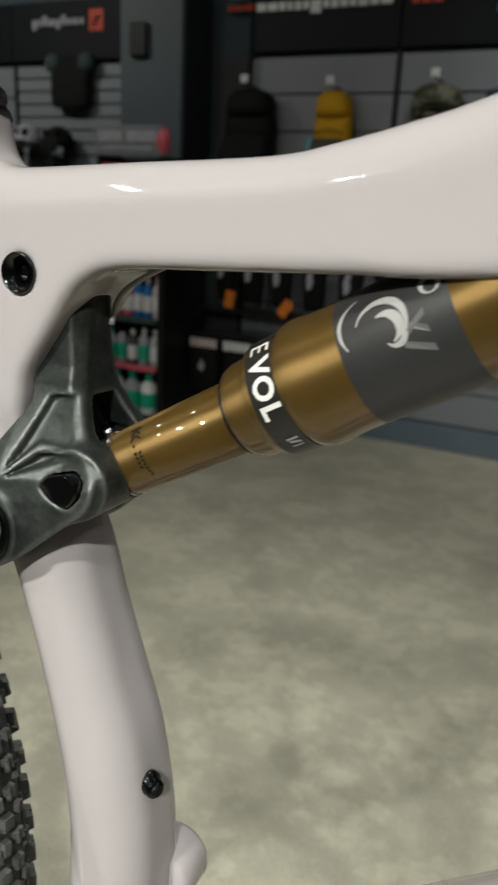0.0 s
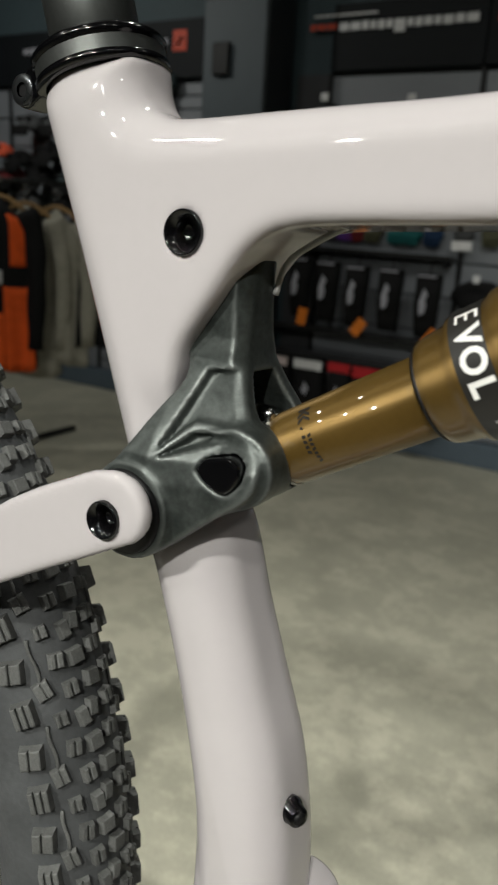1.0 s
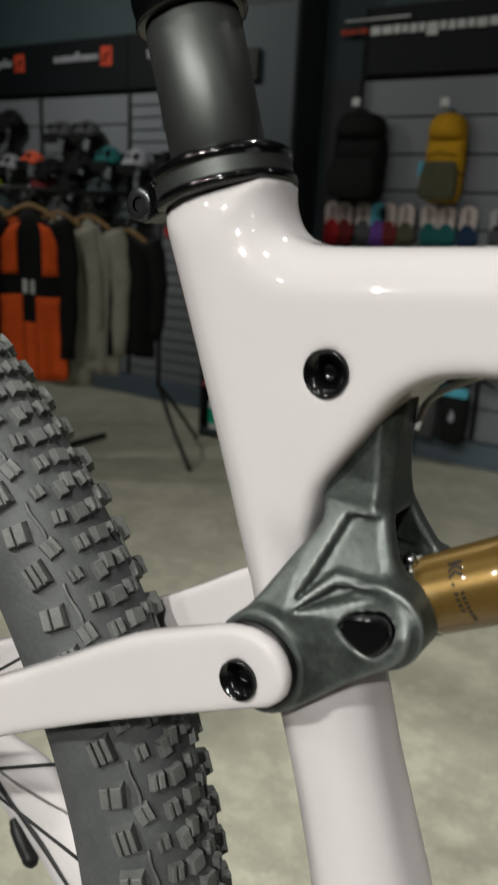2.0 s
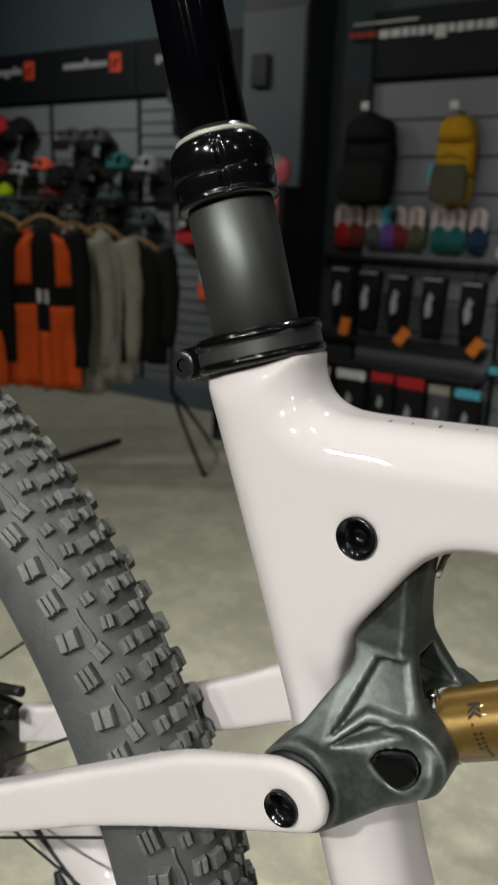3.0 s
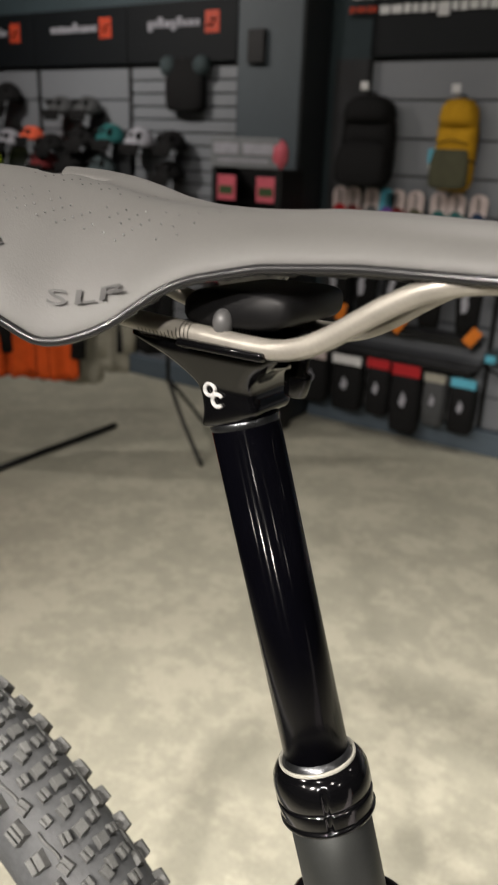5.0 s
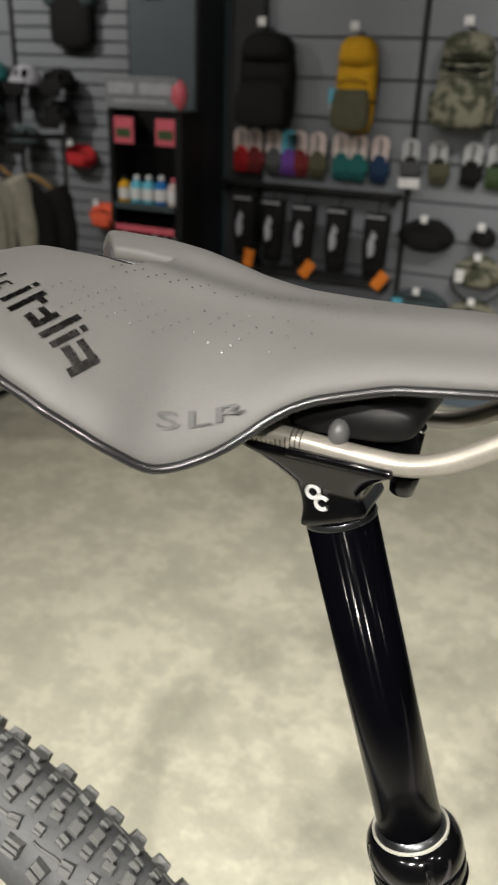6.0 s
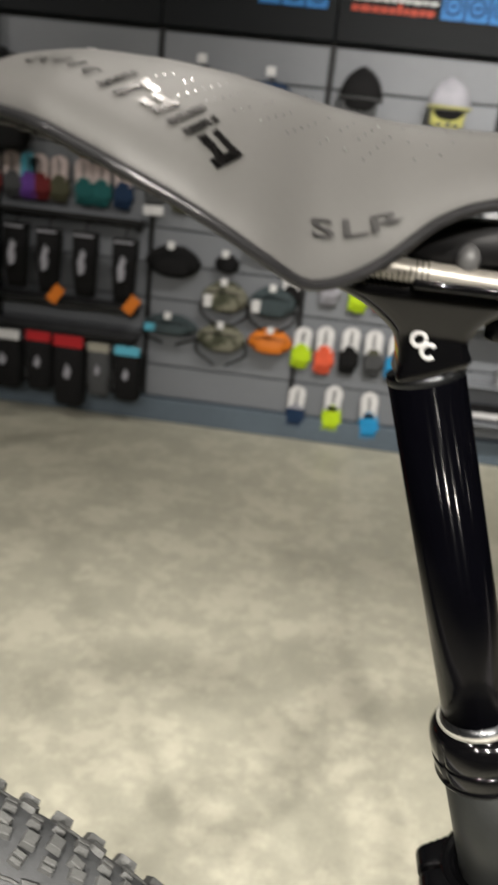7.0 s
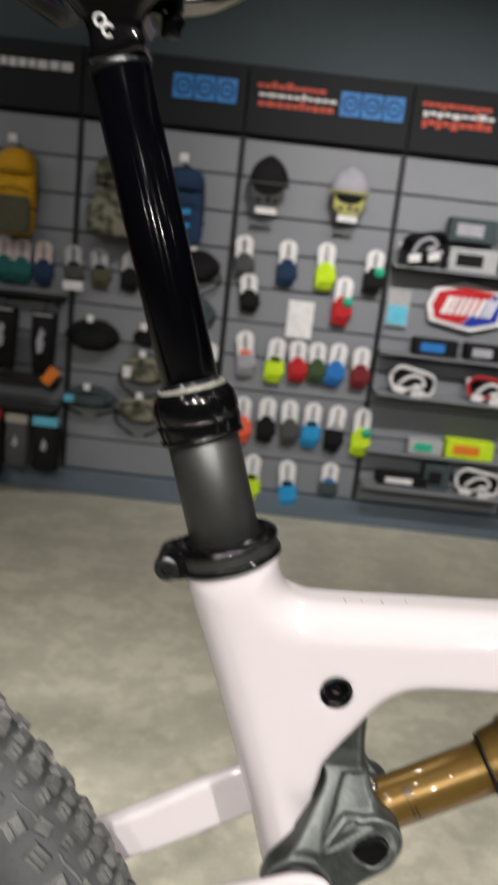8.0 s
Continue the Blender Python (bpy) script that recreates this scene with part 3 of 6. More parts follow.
face = np.interp(-uz, [0.010, 0.022, 0.032, 0.040, 0.048, 0.061, 0.070, 0.078], [0.0116, 0.0119, 0.0124, 0.0145, 0.0198, 0.0290, 0.0342, 0.0358]) - 0.0065 * np.clip(ux / 0.022, 0, 1) * np.clip((-uz - 0.040) / 0.022, 0, 1)
# a three-cornered pocket between the rib and the front edge, and a darker one under its crest
upper = poly_distance([(0.0086, -0.0425), (0.0190, -0.0410), (0.0275, -0.0585), (0.0110, -0.0588), (0.0012, -0.0692)], ux, uz)
lower = poly_distance([(0.0010, -0.0712), (0.0112, -0.0614), (0.0250, -0.0602), (0.0252, -0.0622)], ux, uz)
slope = np.clip(1.0 - (ux - 0.004 - 0.30 * (uz + 0.070)) / 0.018, 0.12, 1)
face = face - 0.0030 * slope * np.clip(-upper / 0.0013, 0, 1) - 0.0038 * np.clip(-lower / 0.0014, 0, 1)
# the front slants in from a sharp ridge
ridge = np.interp(-uz, [0.0, 0.022, 0.039, 0.056, 0.064, 0.070], [0.0143, 0.0147, 0.0165, 0.0238, 0.0330, 0.0450])
face = face - (0.62 + 0.7 * np.clip((uz + 0.052) / 0.012, 0, 1)) * np.maximum(ux - ridge, 0)
face = np.repeat(face[:, None, :], g[0].shape[1], 1)
rk = rounded(np.repeat(d2[:, None, :], g[0].shape[1], 1), face, 0.0014, g[1])
# open front between the two arms
rk = -blend(-rk, np.maximum(np.maximum(ga[1] - np.clip(face - 0.0070, 0.0, 1.0), g[2] + 0.043), 0.0085 - g[0]), 0.0020)
rk = np.maximum(rk, -np.maximum(np.hypot(ga[0] + 0.012, ga[2] + 0.100) - 0.030, ga[1] - 0.020))
boss = np.maximum(np.hypot(ga[0] + 0.0071, ga[2] + 0.0900) - 0.0158, np.abs(ga[1] - 0.029) - 0.0062)
rk = blend(rk, boss, 0.003)
eye_body = np.maximum(np.hypot(ga[0] - 0.0268, ga[2] + 0.0712) - 0.0125, ga[1] - 0.0235)
rk = blend(rk, eye_body, 0.004)
mouth = np.maximum(capsule(g, (0.028, 0, -0.070), (0.060, 0, -0.050), 0.0122), 0.030 - g[0])
rk = np.maximum(rk, -mouth)
plug = [(v.x * mm, v.y * mm) for v in curve([(15.8, -71.8, 0), (18.3, -68.4, 0), (23.0, -66.8, 0), (28.0, -66.0, 0), (31.6, -68.6, 0), (31.4, -72.8, 0), (27.8, -77.4, 0), (24.0, -77.8, 0), (19.0, -75.2, 0), (15.8, -71.8, 0)], 4)[:-1]]
hole = np.maximum(np.repeat((poly_distance(plug, ux, uz) - 0.0003)[:, None, :], g[0].shape[1], 1), 0.012 - ga[1])
rk = np.maximum(rk, -hole)
rocker = part("rocker_link", skin(rk, g, "rocker_link", 0.2), M["forged"], bike, "grey forged rocker link with a marbled finish")
part("bolt_cap", slab(plug, -0.0303, -0.012, 0.0012, 3), M["gloss_black"], rocker, "black bolt cap", smooth=False)
part("bolt_cap", slab(plug, 0.012, 0.0303, 0.0012, 3), M["gloss_black"], rocker, "black bolt cap", smooth=False)


# ---- stays
def stay(side):
    out = [(-400, -286), (-250, -213), (-112, -132.5), (-55, -96), (-24, -80.5), (-11, -75), (0.5, -74.6), (7.6, -80), (9.4, -88), (5.4, -95), (-4.5, -100.5), (-54, -127), (-112, -160), (-250, -240), (-395, -316)]
    ol = [(p.x * mm, p.y * mm) for p in curve([(x, z, 0) for x, z in out], 3)]
    gg = grid((-0.42, 0.030, -0.33), (0.020, 0.066, -0.062), 0.0018)
    dd = poly_distance(ol, gg[0][:, 0, :], gg[2][:, 0, :])[:, None, :]
    dd = np.repeat(dd, gg[0].shape[1], 1)
    thin = 0.0030 * np.clip((gg[0] + 0.075) / 0.055, 0, 1)
    mid = 0.0405 + thin + 0.022 * np.clip((-gg[0] - 0.10) / 0.25, 0, 1)
    f = rounded(dd, 0.0062 - thin, 0.0024, gg[1] - mid)
    f = np.maximum(f, -np.maximum(np.hypot(gg[0] + 0.0060, gg[2] + 0.0898) - 0.0048, 0.038 - gg[1]))
    me = skin(f, (gg[0], gg[1] * side - 0.06 * np.minimum(gg[0], 0), gg[2]), "seat_stay")
    return part("seat_stay", me, M["paint"], bike, "glossy off-white seat stay")


near_stay = stay(-1)
far_stay = stay(1)
bolt(near_stay, -0.0060, -0.0470, -0.0898, 0.0063, "black dished stay pivot bolt")
bolt(far_stay, -0.0060, 0.0470, -0.0898, 0.0063, "black dished stay pivot bolt", 1)
part("decal", slab([(-0.142, -0.158), (-0.128, -0.150), (-0.116, -0.162), (-0.130, -0.170)], 0.0405, 0.0426), M["lilac"], far_stay, "lilac stripe", smooth=False)
part("spacer", lathe((-0.0071, -0.0335, -0.0900), (0, -1, 0), [(0, 0.0142), (0.0030, 0.0144), (0.0042, 0.0138)], 36), M["matt_black"], rocker, "black pivot spacer")
part("spacer", lathe((-0.0071, 0.0335, -0.0900), (0, 1, 0), [(0, 0.0142), (0.0030, 0.0144), (0.0042, 0.0138)], 36), M["matt_black"], rocker, "black pivot spacer")


def chain_stay(side):
    gg = grid((-0.42, 0.01, -0.44), (0.03, 0.085, -0.25), 0.0030)
    f = capsule(gg, (-0.395, 0.068, -0.292), (-0.23, 0.062, -0.322), 0.022, 0.026, 0.45)
    f = blend(f, capsule(gg, (-0.23, 0.062, -0.322), (-0.09, 0.045, -0.385), 0.027, 0.026, 0.45), 0.02)
    f = blend(f, capsule(gg, (-0.09, 0.045, -0.385), (0.02, 0.024, -0.345), 0.026, 0.024, 0.6), 0.02)
    return part("chain_stay", skin(f, (gg[0], gg[1] * side - 0.06 * np.minimum(gg[0], 0), gg[2]), "chain_stay"), M["paint"], bike, "glossy off-white chain stay")


far_chain = chain_stay(1)
chain_stay(-1)
part("brake_hose", sweep(curve([(-0.30, 0.069, -0.300), (-0.22, 0.061, -0.328), (-0.16, 0.052, -0.352), (-0.09, 0.037, -0.380)]), 0.0022, 8), M["matt_black"], far_chain, "thin black hose")
part("grommet", sweep(curve([(-0.236, 0.0635, -0.334), (-0.224, 0.0605, -0.345), (-0.213, 0.0600, -0.356)]), [0.003, 0.004, 0.004, 0.005, 0.005, 0.005, 0.005, 0.005, 0.005, 0.005, 0.005, 0.005, 0.005, 0.0055, 0.005, 0.004, 0.002], 10), M["matt_black"], far_chain, "black cable grommet")
cal = part("brake_caliper", boxed(-0.318, -0.275, 0.040, 0.075, -0.275, -0.225, 0.006), M["gloss_black"], bike, "black brake caliper")
part("banjo", sweep(curve([(-0.300, 0.05, -0.235), (-0.285, 0.052, -0.222), (-0.262, 0.05, -0.214)]), 0.005, 10), M["matt_black"], cal)
part("hose", sweep(curve([(-0.315, 0.045, -0.205), (-0.28, 0.0440, -0.198), (-0.245, 0.044, -0.189)]), 0.0035, 8), M["matt_black"], cal)
part("bolt_head", lathe((-0.292, 0.0405, -0.262), (0, -1, 0), [(0, 0.006), (0.004, 0.006), (0.005, 0.004)], 18), M["steel"], cal)

# ---- shock
SH0 = Vector((0.0255, 0, -0.0715))
SHD = Vector((0.8667, 0, 0.4988)).normalized()
shock = part("shock_body", lathe(SH0, SHD, [(0.004, 0.0100), (0.0085, 0.0114), (0.0090, 0.0122), (0.012, 0.0124), (0.068, 0.0128)], 48, caps=True), M["gold"], bike, "gold anodised shock absorber shaft")
part("eyelet", lathe(SH0 - Vector((0, 0.0105, 0)), (0, 1, 0), [(0, 0.0095), (0.021, 0.0095)], 32), M["gold_dark"], shock, "bronze shock eyelet")
part("seal", lathe(SH0, SHD, [(0.0072, 0.0116), (0.0080, 0.0127), (0.0086, 0.0120)], 48), M["wiper"], shock, "thin cream ring")
can = part("air_can", lathe(SH0, SHD, [(0.0625, 0.0129), (0.0627, 0.0150), (0.0635, 0.0160), (0.0660, 0.0167), (0.0710, 0.0172), (0.0732, 0.0178), (0.0742, 0.0189), (0.0758, 0.0194), (0.0862, 0.0197), (0.0870, 0.0204), (0.0886, 0.0211), (0.0915, 0.0214), (0.0945, 0.0212), (0.0985, 0.0206), (0.104, 0.0203), (0.170, 0.0200), (0.176, 0.0185), (0.178, 0.0)], 64), M["gold"], bike, "gold anodised shock air can")
part("wiper", lathe(SH0, SHD, [(0.0612, 0.0129), (0.0618, 0.0150), (0.0627, 0.0155), (0.0632, 0.0148)], 48), M["matt_black"], can, "black wiper seal")
part("band", lathe(SH0, SHD, [(0.0760, 0.01965), (0.0858, 0.01985)], 64, caps=False), M["label_black"], can, "black printed band")
part("wide_band", lathe(SH0, SHD, [(0.1085, 0.02035), (0.1430, 0.02030)], 64, caps=False), M["label_grey"], can, "graphite decal wrapped round the can")


def wrap(me, base, axis, radius, along, angle, name, material, parent, turn=0.0, flip=1):
    """Bends a flat mesh round a cylinder: its x runs round, its y along the axis."""
    axis = Vector(axis).normalized()
    out = Vector((0, -1, 0))
    out = (out - axis * out.dot(axis)).normalized()
    tang = axis.cross(out)
    c, s = math.cos(turn), math.sin(turn)
    for v in me.vertices:
        x, y, h = v.co.x * c - v.co.y * s, v.co.x * s + v.co.y * c, v.co.z
        th = angle + flip * x / radius
        v.co = Vector(base) + axis * (along + y) + (out * math.cos(th) + tang * math.sin(th)) * (radius + h)
    return part(name, me, material, parent, smooth=False)


def bar_mesh(x, y, w, h, sh):
    """One flat plate of print, for writing that is not lettered."""
    bm = bmesh.new()
    k = max(1, int(w / 0.0015))
    lo = [bm.verts.new((x - w / 2 + w * i / k - sh, y - h / 2, 0)) for i in range(k + 1)]
    hi = [bm.verts.new((x - w / 2 + w * i / k + sh, y + h / 2, 0)) for i in range(k + 1)]
    for i in range(k):
        bm.faces.new((lo[i], lo[i + 1], hi[i + 1], hi[i]))
    me = bpy.data.meshes.new("print")
    bm.to_mesh(me)
    bm.free()
    return me


def swoosh(cx, cy, r, a0, a1, w0, w1):
    """A flat crescent of print whose width runs from w0 over its middle to w1."""
    bm = bmesh.new()
    rows = []
    for i in range(19):
        f = i / 18
        a = math.radians(a0 + (a1 - a0) * f)
        w = (w0 * (1 - f) + w1 * f) * (0.15 + 0.85 * math.sin(math.pi * min(max(f, 0.06), 0.94)))
        rows.append([bm.verts.new((cx + (r + s * w) * math.cos(a), cy + (r + s * w) * math.sin(a), 0)) for s in (-0.5, 0.5)])
    for p, q in zip(rows, rows[1:]):
        bm.faces.new((p[0], p[1], q[1], q[0]))
    me = bpy.data.meshes.new("print")
    bm.to_mesh(me)
    bm.free()
    return me


for k, letter in enumerate("EVOL"):
    wrap(lettering(letter, 0.0098, 0.0, 0.00035 if k else 0.0), SH0, SHD, 0.0201, 0.0812, -0.40 + (k - 1.5) * 0.37, "letter", M["print_white"], can)
for rect in [(0, 0.0010, 0.0010, 0.0040, 0), (0.0018, 0.0012, 0.0012, 0.0036, 0.0005), (0.0038, 0.0010, 0.0010, 0.0040, 0)]:
    wrap(bar_mesh(*rect), SH0, SHD, 0.0200, 0.0808, 0.72, "print", M["print_grey"], can)
for sw in [(0.0, 0.0, 0.0075, 60, 250, 0.0032, 0.0014), (0.0015, 0.0008, 0.0045, 20, 200, 0.0024, 0.0034), (-0.002, -0.002, 0.0105, 200, 300, 0.0008, 0.0016), (0.004, 0.003, 0.0030, -60, 120, 0.0016, 0.0022)]:
    wrap(swoosh(*sw), SH0, SHD, 0.0206, 0.1225, -0.35, "print", M["print_grey"], can)
wrap(swoosh(0, 0, 0.0026, 0, 359, 0.0018, 0.0018), SH0, SHD, 0.0206, 0.1385, -0.62, "print", M["print_grey"], can)
for rect in [(-0.004, 0, 0.0020, 0.008, 0.0025), (-0.004, 0, 0.0020, 0.008, -0.0025), (0.002, 0, 0.0022, 0.008, 0.002)]:
    wrap(bar_mesh(*rect), SH0, SHD, 0.0206, 0.1310, 0.02, "print", M["label_print"], can)
# a two-letter mark drawn as plain strokes, and two lines of small print, round the shaft
strokes = [(-0.0112, 0, 0.0011, 0.0044, 0), (-0.0095, 0.0011, 0.0012, 0.0022, 0.0008), (-0.0095, -0.0011, 0.0012, 0.0022, -0.0008), (-0.0076, 0.0011, 0.0011, 0.0022, 0.0008), (-0.0076, -0.0011, 0.0011, 0.0022, -0.0008), (-0.0047, -0.0012, 0.0009, 0.0009, 0)]
strokes += [(-0.0018 + 0.0015 * k, 0.0009, 0.0009, 0.0013, 0.0002 * (k % 3 - 1)) for k in range(7)] + [(-0.0018 + 0.0017 * k, -0.0011, 0.0010, 0.0013, 0.0002 * (k % 2)) for k in range(4)]
for rect in strokes:
    wrap(bar_mesh(*rect), SH0, SHD, 0.0127, 0.0232, 0.0, "print", M["print_dark"], shock)
part("valve_nut", lathe((0.0275, -0.004, -0.0585), (-0.45, -0.2, 0.9), [(0, 0.0022), (0.004, 0.0022), (0.0046, 0.0014)], 8), M["steel"], rocker, "bright steel nut")
part("cable", sweep(curve([(0.0190, 0.006, -0.018), (0.0222, 0.006, -0.008), (0.032, 0.004, -0.001), (0.048, 0.002, 0.0065), (0.062, 0.0, 0.0090)]), 0.0011, 8), M["print_grey"], bike, "thin pale cable")
bb = part("bottle_bolt", lathe((0.0480, -0.004, -0.1975), (0.85, -0.5, 0.1), [(0, 0.0050), (0.002, 0.0052), (0.0034, 0.0046), (0.0040, 0.0040), (0.0070, 0.0039), (0.0078, 0.0032)], 24), M["gloss_black"], bike, "black bottle-cage bolt")
part("socket", lathe(Vector((0.0480, -0.004, -0.1975)) + Vector((0.85, -0.5, 0.1)).normalized() * 0.0079, (0.85, -0.5, 0.1), [(0, 0.0026), (0.0002, 0.0026)], 6), M["matt_black"], bb)
# ---- seat post
def along(s0, prof):
    """Profile heights over the pivot turned into distances along the post from height s0."""
    return [((s - s0) / POST_A.z, r) for s, r in prof]


part("seat_post", lathe(post(0.03), POST_A, along(0.03, [(0.03, 0.0158), (0.1002, 0.0158), (0.1008, 0.0153), (0.1050, 0.0153)]), 56), M["satin_black"], bike, "satin black dropper post lower tube")
part("stanchion", lathe(post(0.10), POST_A, along(0.10, [(0.10, 0.01245), (0.2500, 0.01245)]), 56), M["stanchion"], bike, "polished black dropper post stanchion")
COLLAR = [(0.0955, 0.0156), (0.0957, 0.0174), (0.0964, 0.0183), (0.0974, 0.0186), (0.0983, 0.0183), (0.0989, 0.0178), (0.0998, 0.0180), (0.1030, 0.0184), (0.1056, 0.0186), (0.1064, 0.0185), (0.1069, 0.0180), (0.1072, 0.0178), (0.1077, 0.0181), (0.1088, 0.0186), (0.1140, 0.0186), (0.1165, 0.0184), (0.1190, 0.0178), (0.1210, 0.0168), (0.1225, 0.0156), (0.1232, 0.0147)]
rings = []
c_a, c_b = frame_at(POST_A)
for sc, r in [(0.1232 - (0.1232 - q) * 0.78, r) for q, r in COLLAR]:
    ring = []
    for i in range(180):
        a = 2 * math.pi * i / 180
        # four upright slots for a key
        slot = max(0.0, 1 - (abs((math.degrees(a) + 12) % 90 - 45) / 3.6) ** 6) if 0.1036 < sc < 0.1182 else 0.0
        ring.append(post(sc) + (c_a * math.cos(a) + c_b * math.sin(a)) * (r - 0.0011 * slot))
    rings.append(ring)
col = part("post_collar", loft(rings, caps=False), M["gloss_black"], bike, "gloss black dropper post collar")
part("wiper_seal", lathe(post(0.1215), POST_A, along(0.1215, [(0.1224, 0.0147), (0.1234, 0.01495), (0.1242, 0.0149), (0.1245, 0.0143), (0.1238, 0.0137)]), 56, caps=False), M["wiper"], col, "cream wiper ring")
part("seal_lip", lathe(post(0.1225), POST_A, along(0.1225, [(0.1236, 0.0139), (0.1246, 0.0134), (0.1262, 0.01248), (0.1263, 0.0123)]), 56, caps=False), M["dark_steel"], col, "dark seal lip")
# ---- seat clamp
CL0 = 0.0470
clamp = part("seat_clamp", lathe(post(CL0), POST_A, along(CL0, [(CL0, 0.0208), (CL0 + 0.0003, 0.0232), (CL0 + 0.0012, 0.0240), (CL0 + 0.0028, 0.0238), (CL0 + 0.0034, 0.0226), (CL0 + 0.0076, 0.0226), (CL0 + 0.0082, 0.0237), (CL0 + 0.0098, 0.0239), (CL0 + 0.0108, 0.0232), (CL0 + 0.0119, 0.0216), (CL0 + 0.0121, 0.0198), (CL0 + 0.0110, 0.0182), (CL0 + 0.0098, 0.0174), (CL0 + 0.0094, 0.0160)]), 64, caps=False), M["gloss_black"], bike, "gloss black seat clamp")
part("clamp_band", lathe(post(CL0 + 0.0033), POST_A, along(CL0 + 0.0033, [(CL0 + 0.0033, 0.0229), (CL0 + 0.0077, 0.0229)]), 64, caps=False), M["satin_black"], clamp, "satin grey recessed band")
lug_c = post(CL0 + 0.0055) - POST_N * 0.0265
gg = grid((lug_c.x - 0.012, -0.016, lug_c.z - 0.014), (lug_c.x + 0.020, 0.016, lug_c.z + 0.016), 0.0009)
nx = (gg[0] - lug_c.x) * POST_N.x + (gg[2] - lug_c.z) * POST_N.z
nz = (gg[0] - lug_c.x) * POST_A.x + (gg[2] - lug_c.z) * POST_A.z
f = np.hypot(np.minimum(nx, 0), nz * 1.05) - 0.0062
f = np.maximum(f, nx - 0.010)
f = np.maximum(f, np.abs(gg[1]) - 0.0118 - np.clip(nx, 0, 0.02) * 0.35)
f = np.maximum(f, -(np.maximum(np.abs(gg[1]) - 0.0011, nx - 0.004)))
part("clamp_lug", skin(f, gg, "clamp_lug"), M["gloss_black"], clamp)
lb = part("clamp_bolt", lathe(lug_c + Vector((0, -0.0112, 0)), (0, -1, 0), [(0, 0.0054), (0.0022, 0.0054), (0.0028, 0.0048), (0.0026, 0.0025)], 28, caps=False), M["dark_steel"], clamp, "dark steel clamp bolt")
part("socket", lathe(lug_c + Vector((0, -0.0125, 0)), (0, -1, 0), [(0, 0.0025), (0.0004, 0.0025)], 6), M["matt_black"], lb, smooth=False)

# ---- head of the post under the saddle
HEAD = [(-161, 277), (-150, 278), (-103, 279.5), (-98.5, 277), (-101, 272.5), (-107, 267.5), (-110, 261), (-108.5, 254), (-128.5, 246), (-129.5, 253), (-132.5, 261.5), (-144, 270.5)]
gg = grid((-0.168, -0.024, 0.228), (-0.082, 0.024, 0.286), 0.0013)
dd = poly_distance([(p.x * mm, p.y * mm) for p in curve([(x, z, 0) for x, z in HEAD + HEAD[:1]], 3)[:-1]], gg[0][:, 0, :], gg[2][:, 0, :])
dd = np.repeat(dd[:, None, :], gg[0].shape[1], 1)
hh = 0.0135 + 0.006 * np.clip((gg[2] - 0.262) / 0.012, 0, 1)
f = rounded(dd, hh, 0.0035, gg[1])
f = np.maximum(f, -np.maximum(np.hypot(gg[0] + 0.097, gg[2] - 0.2600) - 0.0085, 0.0085 - np.abs(gg[1])))
f = np.maximum(f, -np.maximum(np.hypot(gg[0] + 0.150, gg[2] - 0.2560) - 0.0095, 0.0080 - np.abs(gg[1])))
head = part("post_head", skin(f, gg, "post_head"), M["gloss_black"], bike, "black forged post head")
part("neck_ring", lathe(post(0.2440), POST_A, along(0.2440, [(0.2470, 0.0125), (0.2482, 0.0129), (0.2492, 0.0125)]), 48, caps=False), M["dark_steel"], head)
for x, z, tilt in ((-0.1000, 0.2735, 0.10),):
    part("clamp_bolt", lathe((x, 0, z - 0.012), (tilt, 0, 1), [(0, 0.0034), (0.0006, 0.0040), (0.0070, 0.0049), (0.0080, 0.0046), (0.0086, 0.0030), (0.022, 0.0028)], 14), M["gloss_black"], head, "black clamp bolt")
for k, (cx, cz) in enumerate(((-0.1252, 0.2613), (-0.1218, 0.2580))):
    bm = bmesh.new()
    ring = []
    for i in range(21):
        a = math.radians((40 if k else 0) + (280 if k else 360) * i / 20)
        ring.append((cx + 0.0021 * math.cos(a), -0.0141, cz + 0.0021 * math.sin(a)))
    sweep(ring, 0.0008, 6, bm, 1.0)
    part("emblem", bm, M["print_dim"], head, "small white ring emblem")
for side in (-1, 1):
    y = 0.0215 * side
    rail = part("saddle_rail", sweep(curve([(-0.205, y * 1.25, 0.300), (-0.185, y * 1.2, 0.290), (-0.160, y * 1.05, 0.2835), (-0.130, y, 0.2815), (-0.105, y, 0.2805), (-0.092, y, 0.2815), (-0.080, y, 0.2865), (-0.062, y * 0.95, 0.2985), (-0.048, y * 0.9, 0.3055), (-0.030, y * 0.75, 0.3085), (0.010, y * 0.6, 0.3085)]), 0.0034, 16), M["rail"], bike, "champagne metal saddle rail")
    for i in range(14):
        part("scale_mark", lathe((-0.1275 - i * 0.0016, y, 0.2815), (1, 0, 0), [(0, 0.00347), (0.0004, 0.00347)], 16, caps=False), M["print_dark"], rail)
    part("rail_clamp", boxed(-0.131, -0.098, y - 0.0052, y + 0.0052, 0.2772, 0.2800, 0.0008), M["gloss_black"], head, "black lower rail cradle")
    part("clamp_ear", blob(bmesh.new(), (-0.1165, y - 0.0008 * side, 0.2862), (0.0034, 0.0036, 0.0046)), M["ear"], head, "rounded grey clamp ear")
